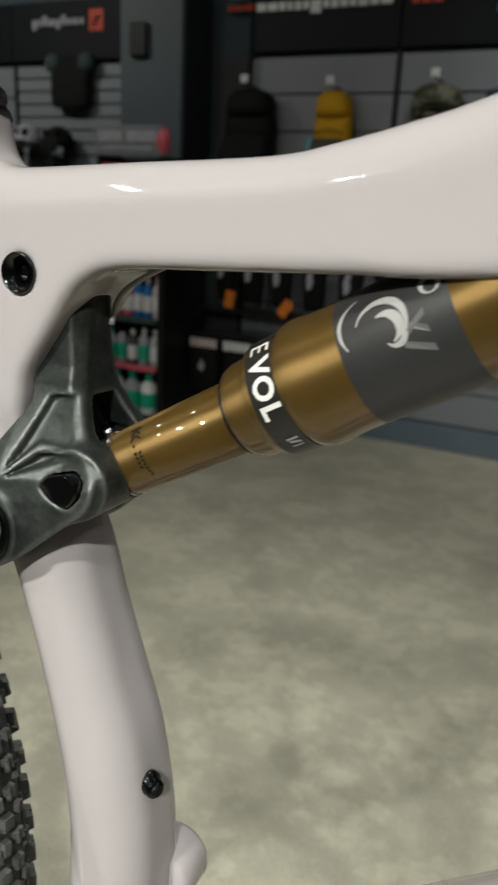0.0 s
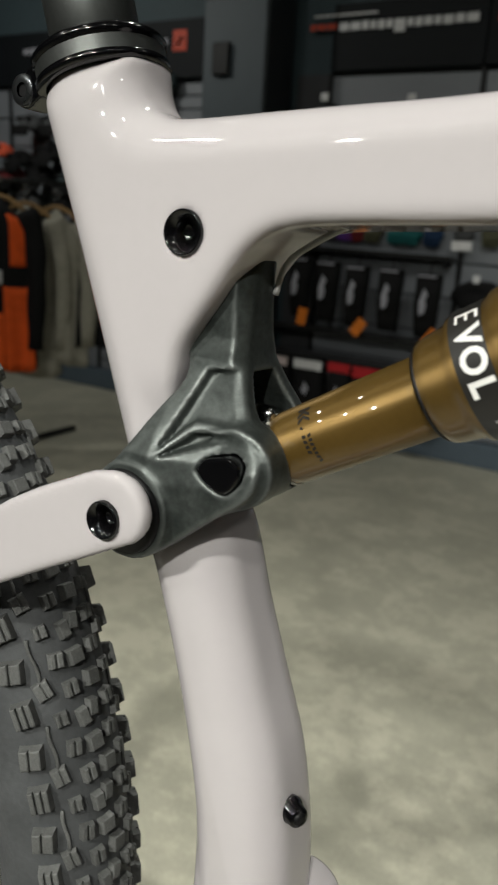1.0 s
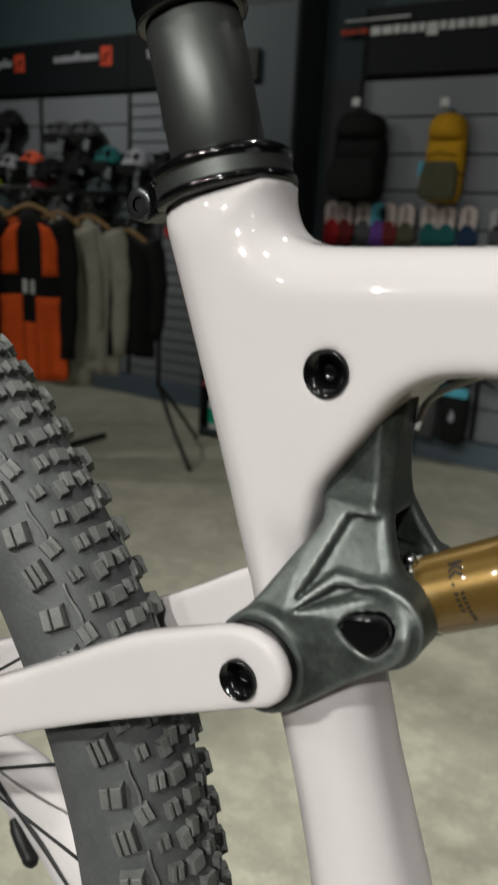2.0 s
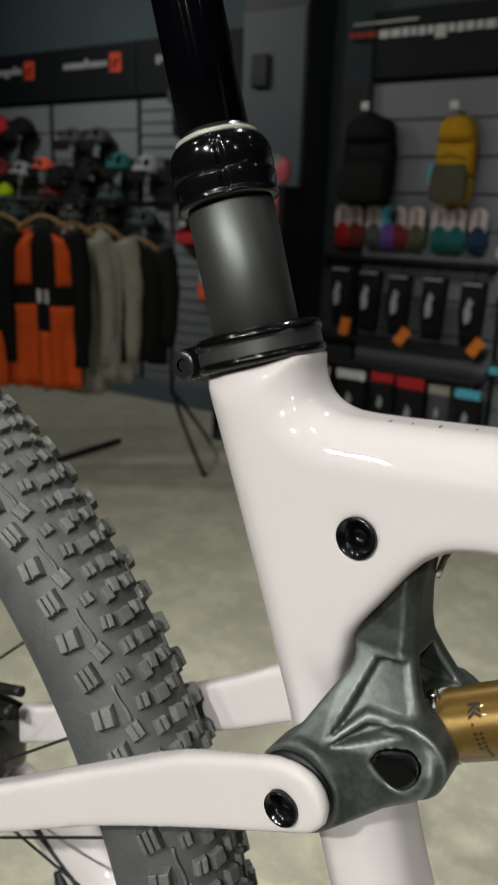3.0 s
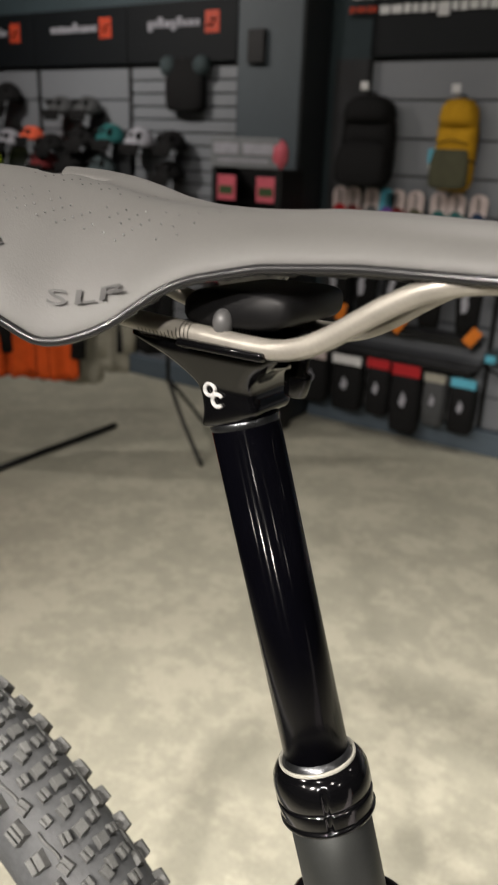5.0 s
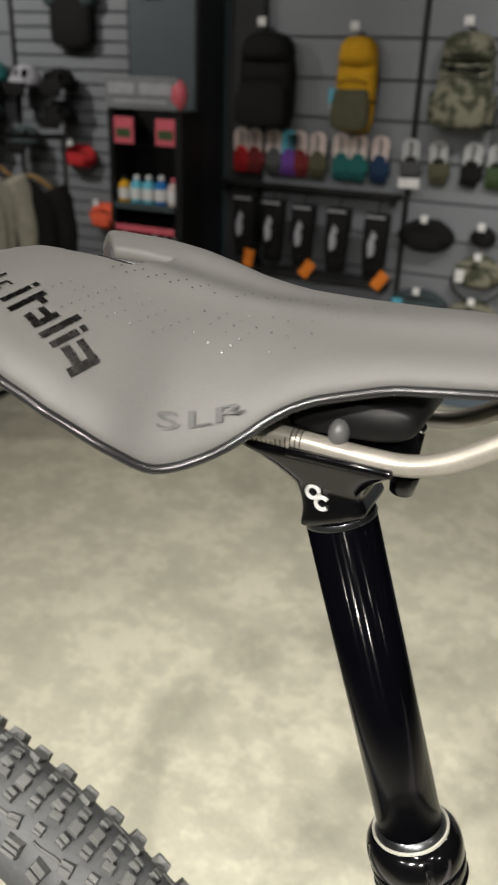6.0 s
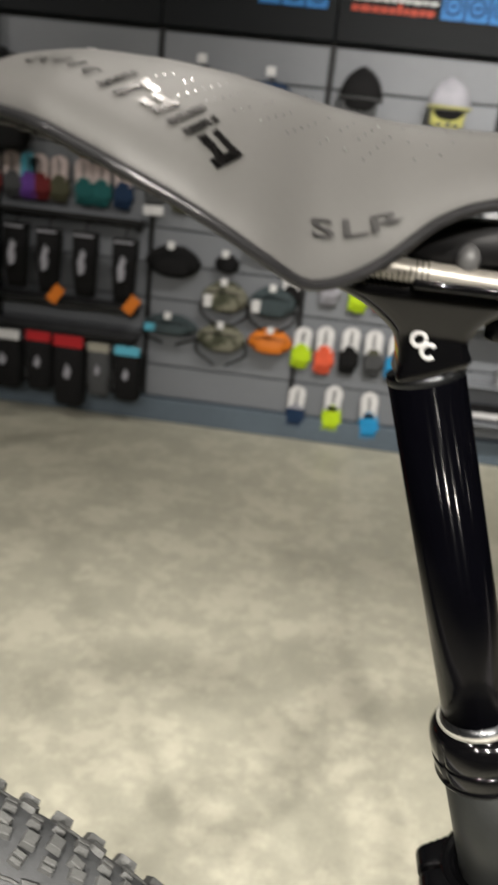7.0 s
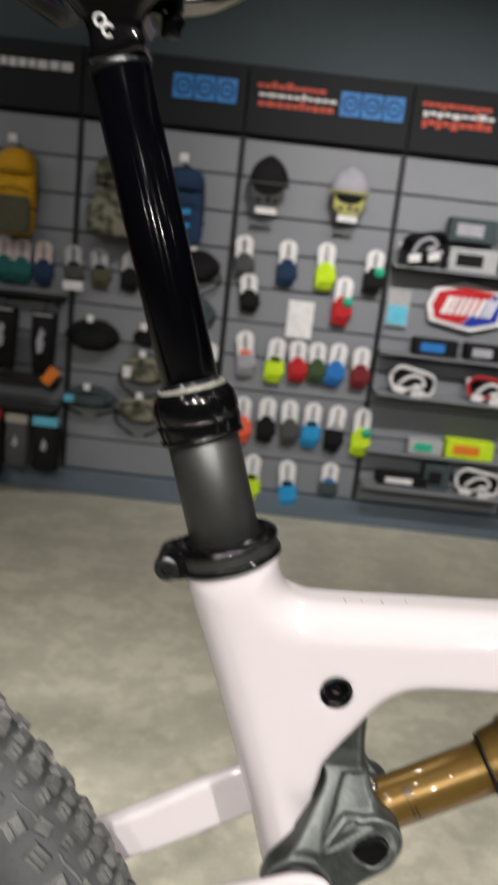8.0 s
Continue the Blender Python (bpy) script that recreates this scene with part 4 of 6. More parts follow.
part("upper_clamp", loft([[(-0.114 + 0.0205 * f * math.copysign(abs(math.cos(a)) ** 0.55, math.cos(a)), yy, 0.2905 + 0.0064 * f * math.copysign(abs(math.sin(a)) ** 0.7, math.sin(a)) + 0.0018 * math.cos(a)) for a in [2 * math.pi * i / 28 for i in range(28)]] for yy, f in ((-0.0205, 0.80), (-0.0190, 0.94), (-0.0165, 1.0), (0.0165, 1.0), (0.0190, 0.94), (0.0205, 0.80))]), M["matt_black"], head, "thick rounded black upper clamp")
part("clamp_nut", boxed(-0.107, -0.096, -0.017, 0.017, 0.2885, 0.2960, 0.003), M["gloss_black"], head, "black barrel nut")

# ---- saddle
SAD = [(-0.262, 0.010, 0.3170, 0.3160), (-0.256, 0.0315, 0.3245, 0.3185), (-0.246, 0.0480, 0.3305, 0.3180), (-0.226, 0.0620, 0.3325, 0.3145), (-0.204, 0.0687, 0.3322, 0.3062), (-0.1875, 0.0685, 0.3308, 0.2989), (-0.172, 0.0645, 0.3284, 0.2899), (-0.160, 0.0585, 0.3266, 0.2815), (-0.152, 0.0535, 0.3257, 0.2826),
       (-0.142, 0.0465, 0.3245, 0.2874), (-0.129, 0.0385, 0.3235, 0.2999), (-0.121, 0.0350, 0.3230, 0.3045), (-0.100, 0.0288, 0.3225, 0.3105), (-0.070, 0.0246, 0.3230, 0.3135), (-0.030, 0.0215, 0.3225, 0.3145), (0.010, 0.0200, 0.3210, 0.3130), (0.038, 0.0180, 0.3185, 0.3105), (0.052, 0.0120, 0.3160, 0.3095), (0.058, 0.0030, 0.3120, 0.3090)]


# the stations evened out into flowing lines
SAD_X = np.linspace(SAD[0][0], SAD[-1][0], 400)
SAD_ROWS = []
for i in (1, 2, 3):
    row = np.interp(SAD_X, [r[0] for r in SAD], [r[i] for r in SAD])
    pad_row = np.pad(row, 3, mode="reflect", reflect_type="odd")
    SAD_ROWS.append(np.convolve(pad_row, np.ones(7) / 7, mode="valid"))


def station(x):
    """Half width, crown and skirt heights of the saddle at a point along it."""
    return [np.interp(x, SAD_X, row) for row in SAD_ROWS]


def crown(x, y):
    b, zt, ze = station(x)
    e = 2.1 + 0.3 * np.clip((x + 0.16) / 0.05, 0, 1)
    q = np.minimum(np.abs(y) / np.maximum(b, 1e-4), 1.0)
    dip = 0.0050 * np.exp(-(y / 0.014) ** 2) * np.clip((-0.09 - x) / 0.06, 0, 1)
    return zt - (zt - ze) * q ** e - dip


SG = 0.0011
gg = grid((-0.268, -0.072, 0.268), (0.064, 0.072, 0.338), SG)
xs2, ys2 = gg[0][:, :, :1], gg[1][:, :, :1]
# outline first, smoothed, then crown and underside


def smooth_cols(a):
    """Evens a height map out along and across."""
    for axis in (0, 1):
        pad = np.pad(a, [(3, 3) if i == axis else (0, 0) for i in range(2)], mode="edge")
        a = sum(np.take(pad, range(s, s + a.shape[axis]), axis=axis) for s in range(7)) / 7
    return a


tp = smooth_cols(crown(xs2[:, :, 0], ys2[:, :, 0]))[:, :, None]
bb_ = station(xs2[:, :, 0])[0][:, :, None]
side_d = (np.abs(ys2) - bb_) * 0.85
topd = (gg[2] - tp) * 0.7
f = -blend(-topd, -side_d * np.ones_like(topd), 0.006)
# the slot at the back opens into a wide V between the two wings
notch = np.maximum(np.maximum(gg[1] - 0.0040 - 1.2 * np.clip(-0.214 - gg[0], 0, 1), -0.0195 - 0.5 * np.clip(-0.224 - gg[0], 0, 1) - gg[1]) * 0.75, gg[0] + 0.190)
# the padding thins out towards the slot
thin_s = 0.0044 * np.clip(1 - notch / 0.010, 0, 1)
f = -blend(-f, -(tp - 0.0096 + thin_s - gg[2]) * 0.8, 0.005)
f = -blend(-f, notch, 0.002)
saddle = part("saddle_cover", skin(f, gg, "saddle_cover", passes=2), M["saddle"], bike, "matt warm grey saddle cover")
f2 = np.maximum(np.maximum((gg[2] - (tp - 0.0086 + thin_s)) * 0.7, (tp - 0.0128 - gg[2]) * 0.8), side_d + 0.0042)
f2 = np.maximum(f2, notch * -1)
part("saddle_shell", skin(f2, gg, "saddle_shell", passes=4), M["saddle_base"], saddle, "dark glossy saddle shell underneath")
for side in (-1, 1):
    pts = []
    for i in range(130):
        x = -0.258 + 0.312 * i / 129
        b, zt, ze = station(x)
        u, v = (x - gg[0][0, 0, 0]) / SG, (side * (b - 0.0022) - gg[1][0, 0, 0]) / SG
        i0, j0 = int(u), int(v)
        q = tp[i0:i0 + 2, j0:j0 + 2, 0]
        z = (q[0, 0] * (1 - u + i0) + q[1, 0] * (u - i0)) * (1 - v + j0) + (q[0, 1] * (1 - u + i0) + q[1, 1] * (u - i0)) * (v - j0)
        pts.append((x, side * (b - 0.0003), float(z) - 0.0074))
    part("piping", sweep(pts, 0.0015, 10), M["piping"], saddle, "thin glossy dark edge trim")

slot = [(-0.203 + 0.0012 * k, -0.0192, float(crown(np.array([-0.203 + 0.0012 * k]), np.array([-0.0192]))[0]) - 0.0016) for k in range(11)]
part("slot_trim", sweep(slot, 0.0008, 8), M["piping"], saddle, "thin glossy trim along the slot")


def on_saddle(me, x, y, yaw, name, material, lift=0.0007, scale=1.0, shear=0.0):
    """Lays a flat print on the saddle's surface."""
    c, s = math.cos(yaw), math.sin(yaw)
    zi = tp[:, :, 0]
    ax, ay = gg[0][:, 0, 0], gg[1][0, :, 0]
    for v in me.vertices:
        px, py = v.co.x * scale + shear * v.co.y * scale, v.co.y * scale
        wx, wy = x + px * c - py * s, y + px * s + py * c
        i = min(max(int((wx - ax[0]) / SG), 0), len(ax) - 2)
        j = min(max(int((wy - ay[0]) / SG), 0), len(ay) - 2)
        fx, fy = (wx - ax[i]) / SG, (wy - ay[j]) / SG
        z = (zi[i, j] * (1 - fx) + zi[i + 1, j] * fx) * (1 - fy) + (zi[i, j + 1] * (1 - fx) + zi[i + 1, j + 1] * fx) * fy
        v.co = (wx, wy, z + lift)
    return part(name, me, material, saddle, smooth=False)


# ---- rear wheel
WC = Vector((-0.3988, 0.0265, -0.3230))
EX, EY, EZ = Vector((math.cos(-0.055), math.sin(-0.055), 0)), Vector((-math.sin(-0.055), math.cos(-0.055), 0)), Vector((0, 0, 1))
wheel = part("rim", lathe(WC - EY * 0.016, EY, [(0.0, 0.300), (0.0, 0.312), (0.003, 0.316), (0.029, 0.316), (0.032, 0.312), (0.032, 0.300), (0.020, 0.288), (0.012, 0.288), (0.0, 0.300)], 96, caps=False), M["matt_black"], bike, "black wheel rim")
part("hub", lathe(WC - EY * 0.045, EY, [(0, 0.012), (0.012, 0.028), (0.018, 0.018), (0.070, 0.018), (0.076, 0.030), (0.090, 0.012)], 28), M["matt_black"], bike, "black hub")
RC, RT = 0.3305, 0.0300
rings = []
N_T = 150
for i in range(N_T):
    a = 2 * math.pi * i / N_T
    d = EX * math.cos(a) + EZ * math.sin(a)
    ring = []
    for k in range(22):
        ph = math.radians(-128 + 256 * k / 21)
        bulge = 1.0 + 0.02 * math.cos(3 * ph)
        ring.append(WC + d * (RC + RT * bulge * math.cos(ph)) + EY * RT * 1.02 * math.sin(ph))
    rings.append(ring)
bm = bmesh.new()
rows = [[bm.verts.new(p) for p in r] for r in rings]
for i in range(N_T):
    a, b = rows[i], rows[(i + 1) % N_T]
    for k in range(21):
        bm.faces.new((a[k], a[k + 1], b[k + 1], b[k]))
bmesh.ops.recalc_face_normals(bm, faces=bm.faces)
tyre = part("tyre", bm, M["rubber"], bike, "black rubber tyre casing")


def knob_mesh(w, l, h, grooves, taper=0.86):
    """A moulded block of tread, its top cut by sipes; x runs round the wheel, y across, z out."""
    bm = bmesh.new()

    def tier(y0, y1, z0, z1, l0, l1, c0, c1):
        lo = [bm.verts.new((sx * l0 / 2, y, z0)) for sx, y in ((-1, y0 + c0), (1, y0 + c0), (1, y1 - c0), (-1, y1 - c0))]
        hi = [bm.verts.new((sx * l1 / 2, y, z1)) for sx, y in ((-1, y0 + c1), (1, y0 + c1), (1, y1 - c1), (-1, y1 - c1))]
        for i in range(4):
            k = (i + 1) % 4
            bm.faces.new((lo[i], lo[k], hi[k], hi[i]))
        bm.faces.new(hi)

    tier(-w / 2, w / 2, -0.0015, h * 0.62, l, l * taper, 0.0, w * 0.05)
    cuts = [-w * 0.45] + grooves + [w * 0.45]
    for a, b in zip(cuts, cuts[1:]):
        g0 = 0.00035 if a != cuts[0] else 0.0
        g1 = 0.00035 if b != cuts[-1] else 0.0
        tier(a + g0, b - g1, h * 0.60, h * 0.93, l * taper * 0.995, l * taper * 0.95, 0.0, 0.00015)
        tier(a + g0, b - g1, h * 0.93, h, l * taper * 0.95, l * taper * 0.84, 0.00015, 0.0006)
    bmesh.ops.recalc_face_normals(bm, faces=bm.faces)
    me = bpy.data.meshes.new("tread_knob")
    bm.to_mesh(me)
    bm.free()
    me.materials.append(M["knob"])
    return me


K_SIDE = knob_mesh(0.0098, 0.0118, 0.0046, [-0.0016, 0.0016])
K_SIDEB = knob_mesh(0.0104, 0.0104, 0.0046, [0.0004])
K_RIB = knob_mesh(0.0074, 0.0088, 0.0026, [-0.0006])
K_SMALL = knob_mesh(0.0060, 0.0064, 0.0030, [0.0004])
K_IN = knob_mesh(0.0066, 0.0074, 0.0037, [0.0002])
K_MID = knob_mesh(0.0076, 0.0080, 0.0040, [])
K_HEART = knob_mesh(0.0052, 0.0086, 0.0040, [])
ROWS_T = [(-54, 1.0, K_SIDE, 6), (-55, -2.1, K_SIDEB, -5), (-36, 2.3, K_RIB, 14), (-27.5, 0.0, K_SMALL, 6), (-21.5, -2.2, K_IN, -6), (-14, 1.85, K_IN, 5), (-9.5, -0.35, K_HEART, 9), (-0.8, 0.05, K_HEART, -9), (-4.6, -2.35, K_MID, 4), (4.6, 2.0, K_MID, -4),
          (13.5, -2.1, K_IN, -5), (17.5, 0.15, K_IN, 6), (24.5, 2.2, K_SMALL, -6), (34, -1.2, K_RIB, -14), (54, 2.2, K_SIDE, -6), (55, -0.9, K_SIDEB, 5)]
PITCHES = 58
rest = bmesh.new()
count = 0
rng = random.Random(4)


def on_tyre(deg, ph, lift=0.0):
    """A point of the tread, its outward way and the way round the wheel."""
    a, p = math.radians(deg), math.radians(ph)
    d = EX * math.cos(a) + EZ * math.sin(a)
    nrm = d * math.cos(p) + EY * math.sin(p)
    return WC + d * (RC + (RT + lift) * math.cos(p)) + EY * (RT + lift) * 1.02 * math.sin(p), nrm, EZ * math.cos(a) - EX * math.sin(a)


for i in range(PITCHES):
    # one pitch lies 43.8 degrees up from the hub's level
    deg0 = 43.8 + 360 * i / PITCHES
    for ph, off, me, yaw in ROWS_T:
        deg = (deg0 + off) % 360
        base_p, nrm, run = on_tyre(deg, ph + rng.uniform(-0.5, 0.5))
        side = nrm.cross(run)
        y = math.radians(yaw + rng.uniform(-3, 3))
        r2 = run * math.cos(y) + side * math.sin(y)
        s2 = nrm.cross(r2)
        m = Matrix(((r2.x, s2.x, nrm.x, base_p.x), (r2.y, s2.y, nrm.y, base_p.y), (r2.z, s2.z, nrm.z, base_p.z), (0, 0, 0, 1)))
        if (deg < 84 or deg > 356) and count < 300:
            o = new("tread_knob", me)
            o.parent = tyre
            o.matrix_basis = m
            count += 1
            continue
        n0 = len(rest.verts)
        rest.from_mesh(me)
        rest.verts.ensure_lookup_table()
        bmesh.ops.transform(rest, matrix=m, verts=rest.verts[n0:])
tagged(part("tread", rest, M["knob"], tyre, smooth=False), kind="stuff")
# moulded ribs that run round the casing into every ribbed block, and the split line along the crown
for i in range(PITCHES):
    deg0 = (43.8 + 360 * i / PITCHES) % 360
    if not (deg0 < 110 or deg0 > 345):
        continue
    for sg, o0 in ((-1, 0.0), (1, -3.5)):
        pts = [on_tyre(deg0 + o0 - 0.2 - 3.2 * k / 7, sg * (38.8 - 0.3 * k + 1.0 * math.sin(k * 0.9)), 0.0004)[0] for k in range(8)]
        part("casing_rib", sweep(pts, 0.0009, 6), M["knob"], tyre)
# spokes
for i in range(32):
    a = 2 * math.pi * i / 32
    sg = 1 if i % 2 else -1
    tw = a + 0.9 * (1 if i % 4 < 2 else -1)
    h = WC + EX * math.cos(tw) * 0.026 + EY * 0.03 * sg + EZ * math.sin(tw) * 0.026
    part("spoke", sweep([h, WC + EX * math.cos(a) * 0.292 + EZ * math.sin(a) * 0.292], 0.0009, 5), M["matt_black"], wheel)

# ---- print on the saddle
italic = [(-0.020, 0.000, 0.0022, 0.0105, 0.0), (-0.020, 0.0072, 0.0022, 0.0020, 0.0), (-0.0135, 0.000, 0.0026, 0.013, 0.0), (-0.0115, 0.0035, 0.0060, 0.0022, 0.0), (-0.0045, 0.0010, 0.0056, 0.0022, 0.0), (-0.0045, -0.0038, 0.0056, 0.0026, 0.0), (-0.0015, -0.0008, 0.0024, 0.009, 0.0),
          (0.0035, 0.0012, 0.0024, 0.014, 0.0), (0.0085, -0.0005, 0.0024, 0.0095, 0.0), (0.0085, 0.0064, 0.0024, 0.0020, 0.0), (0.0150, 0.0028, 0.0070, 0.0024, 0.0), (0.0145, -0.0022, 0.0070, 0.0030, 0.0), (0.0190, -0.0008, 0.0026, 0.0105, 0.0)]
for rect in italic:
    on_saddle(bar_mesh(*rect), -0.196, -0.0535, math.radians(-14), "print", M["print_saddle"], scale=0.80, shear=0.35)
for k, letter in enumerate("SLR"):
    slr = lettering(letter, 0.0100, 0.0, 0.0001)
    for v in slr.vertices:
        v.co = (v.co.x * 1.55 + (k - 1) * 0.0086, v.co.y * 0.37, 0)
    on_saddle(slr, -0.1500, -0.0479, math.radians(28), "letter", M["print_tone"], lift=0.0018)
# a small slanted word drawn as plain strokes
small = [(-0.0072 + 0.0034 * k, 0.0006 * (k in (2, 3)), 0.0007, (0.0026, 0.0028, 0.0044, 0.0044, 0.0028)[k], 0) for k in range(5)]
small += [(-0.0062 + 0.0034 * k, dy, 0.0018, 0.0005, 0) for k in (0, 1, 4) for dy in (-0.0013, 0.0013)]
for rect in small:
    on_saddle(bar_mesh(*rect), -0.2262, -0.0450, math.radians(-18), "print", M["print_saddle"], scale=1.25, shear=0.35)
# perforations on a slanting lattice, outer rows silver foil; inner rows' dark reflection painted black
dots, dark_dots = bmesh.new(), bmesh.new()
rng = random.Random(9)
for k in range(-2, 11):
    for j in range(-1, 12):
        x, y = -0.1944 + 0.0066 * k + 0.0016 * j, -0.0461 + 0.0020 * k + 0.0022 * j
        if 5 < j < 9 or k < 0 and j < 2 or rng.random() < 0.10 + 0.09 * max(0, k - 4):
            continue
        bm, r = (dots, 0.00030) if j < 6 else (dark_dots, 0.00042)
        bmesh.ops.create_circle(bm, cap_ends=True, segments=7, radius=r, matrix=Matrix.Translation((x, y, 0)))
holes = bpy.data.meshes.new("holes")
dark_dots.to_mesh(holes)
dark_dots.free()
tagged(on_saddle(holes, 0, 0, 0, "perforations", M["matt_black"], lift=0.0012), kind="stuff")
me = bpy.data.meshes.new("print")
dots.to_mesh(me)
dots.free()
tagged(on_saddle(me, 0, 0, 0, "perforations", M["print_silver"]), kind="stuff")
# ---------------------------------------------------------------- goods on the slatted wall
def rect_ring(w, d, z, k=14, p=4.0, cx=0.0, cy=0.0):
    """A rounded, level ring of width w and depth d."""
    out = []
    for i in range(k):
        a = 2 * math.pi * i / k
        c, s = math.cos(a), math.sin(a)
        out.append((cx + w / 2 * math.copysign(abs(c) ** (2 / p), c), cy + d / 2 * math.copysign(abs(s) ** (2 / p), s), z))
    return out


def pouch(w, h, d, top=0.6, waist=1.0, rng=None):
    """A soft bag body standing on z = 0 against y = 0, bulging towards -y."""
    rng = rng or random.Random(1)
    rings = []
    for z, f in ((0.0, 0.62), (0.03, 0.84), (0.12, 0.98), (0.30, 1.0 * waist), (0.5, 1.0 * waist), (0.68, 0.98), (0.84, 0.90), (0.94, 0.5 + 0.4 * top), (1.0, top * 0.8)):
        j = rng.uniform(-0.02, 0.02)
        rings.append(rect_ring(w * (f + j), d * (0.55 + 0.45 * math.sin(math.pi * min(z + 0.12, 1.0))), h * z, 18, 3.2, 0, -d * 0.5))
    return loft(rings)


def hook(parent, z, length=0.16, tag=None):
    """A wire hook with a price flag, fixed into a groove of the board."""
    part("hook", sweep([(0, 0.0, z), (0, -length, z), (0, -length - 0.012, z + 0.012)], 0.0032, 8), M["steel"], parent, "bright wire hook")
    part("flag", boxed(-0.022, 0.022, -length - 0.008, -length - 0.003, z + 0.004, z + 0.045, 0.002), CL[tag or "white"], parent, "small white price flag", smooth=False)


def backpack(x, z0, w, h, d, upper, lower, label, tag_col=None):
    b = thing("backpack", pose(x, WALL_Y - 0.002, z0), label, "backpack", "backpacks on the wall")
    part("body", pouch(w, h, d, 0.55, rng=random.Random(int(x * 100))), CL[upper], b)
    part("front_pocket", pouch(w * 1.02, h * 0.44, d * 0.50, 0.95), CL[lower], b).matrix_basis = pose(0, -d * 0.80, h * 0.02)
    part("lid", loft([rect_ring(w * f, d * g, h * z, 18, 3.0, 0, -d * 0.55) for z, f, g in ((0.72, 0.90, 1.05), (0.80, 0.96, 1.16), (0.92, 0.86, 1.08), (0.985, 0.62, 0.8), (1.01, 0.3, 0.5))]), CL[upper], b)
    part("badge", boxed(-w * 0.14, w * 0.14, -d * 1.105, -d * 1.09, h * 0.80, h * 0.84, 0.002), CL["pale" if upper != "yellow" else "navy"], b, "small sewn badge", smooth=False)
    for s in (-1, 1):
        part("side_strap", sweep([(s * w * 0.44, -d * 0.25, h * 0.30), (s * w * 0.52, -d * 0.45, h * 0.32), (s * w * 0.45, -d * 0.85, h * 0.34)], 0.006, 8), CL["black"], b)
        part("shoulder_strap", sweep(curve([(s * w * 0.25, -0.01, h * 0.95), (s * w * 0.42, -0.015, h * 0.6), (s * w * 0.36, -0.01, h * 0.15)], 4), 0.012, 8, squash=0.5), CL["black"], b)
    part("zip", sweep(curve([(-w * 0.40, -d * 1.02, h * 0.52), (0, -d * 1.10, h * 0.56), (w * 0.40, -d * 1.02, h * 0.52)], 5), 0.003, 6), CL["black"], b)
    if upper == "camo":
        for f in (0.34, 0.66, 0.80):
            part("compression_strap", sweep(curve([(-w * 0.50, -d * 0.35, h * f), (-w * 0.30, -d * 1.02, h * (f - 0.03)), (w * 0.30, -d * 1.02, h * (f - 0.03)), (w * 0.50, -d * 0.35, h * f)], 5), 0.007, 8, squash=0.5), CL["black"], b)
        for s in (-1, 1):
            part("buckle", boxed(s * w * 0.22 - 0.014, s * w * 0.22 + 0.014, -d * 1.12, -d * 1.02, h * 0.60, h * 0.66, 0.003), CL["black"], b, "black plastic buckle")
            part("side_pocket", loft([rect_ring(0.06 * q, d * 0.75, h * z_, 12, 3.0, s * w * 0.50, -d * 0.45) for z_, q in ((0.05, 0.8), (0.12, 1.0), (0.34, 1.0), (0.38, 0.8))]), CL["camo"], b)
    part("loop", sweep(curve([(-0.03, -d * 0.3, h * 0.97), (0, -d * 0.35, h * 1.05), (0.03, -d * 0.3, h * 0.97)], 5), 0.006, 8), CL["black"], b, "hanging loop")
    hook(b, h * 1.045, 0.17)
    if tag_col:
        part("swing_tag", boxed(-w * 0.62, -w * 0.40, -d * 0.9, -d * 0.88, h * 0.30, h * 0.46, 0.002), CL[tag_col], b, "hanging swing tag", smooth=False)
        part("swing_tag", boxed(-w * 0.58, -w * 0.42, -d * 0.91, -d * 0.89, h * 0.22, h * 0.29, 0.002), CL["white"], b, smooth=False)
    return b


backpack(-1.935, 1.425, 0.30, 0.46, 0.15, "black", "black", "black backpack hung on a wire hook")
backpack(-1.435, 1.430, 0.205, 0.44, 0.14, "yellow", "olive", "yellow backpack with an olive lower pocket", "cyan")
backpack(-0.885, 1.475, 0.265, 0.42, 0.15, "camo", "camo", "grey-green camouflage backpack with side pockets")
backpack(-0.545, 1.470, 0.235, 0.40, 0.14, "navy", "navy", "navy backpack with bright blue stripes", "white")
for dz in (0.10, 0.17):
    s = part("stripe", boxed(-0.06, 0.06, -0.002, 0.002, -0.012, 0.012, 0.001), CL["sky"], bpy.data.objects["backpack.003"], "bright blue stripe", smooth=False)
    s.matrix_basis = pose(0, -0.222, dz, 0, -8)


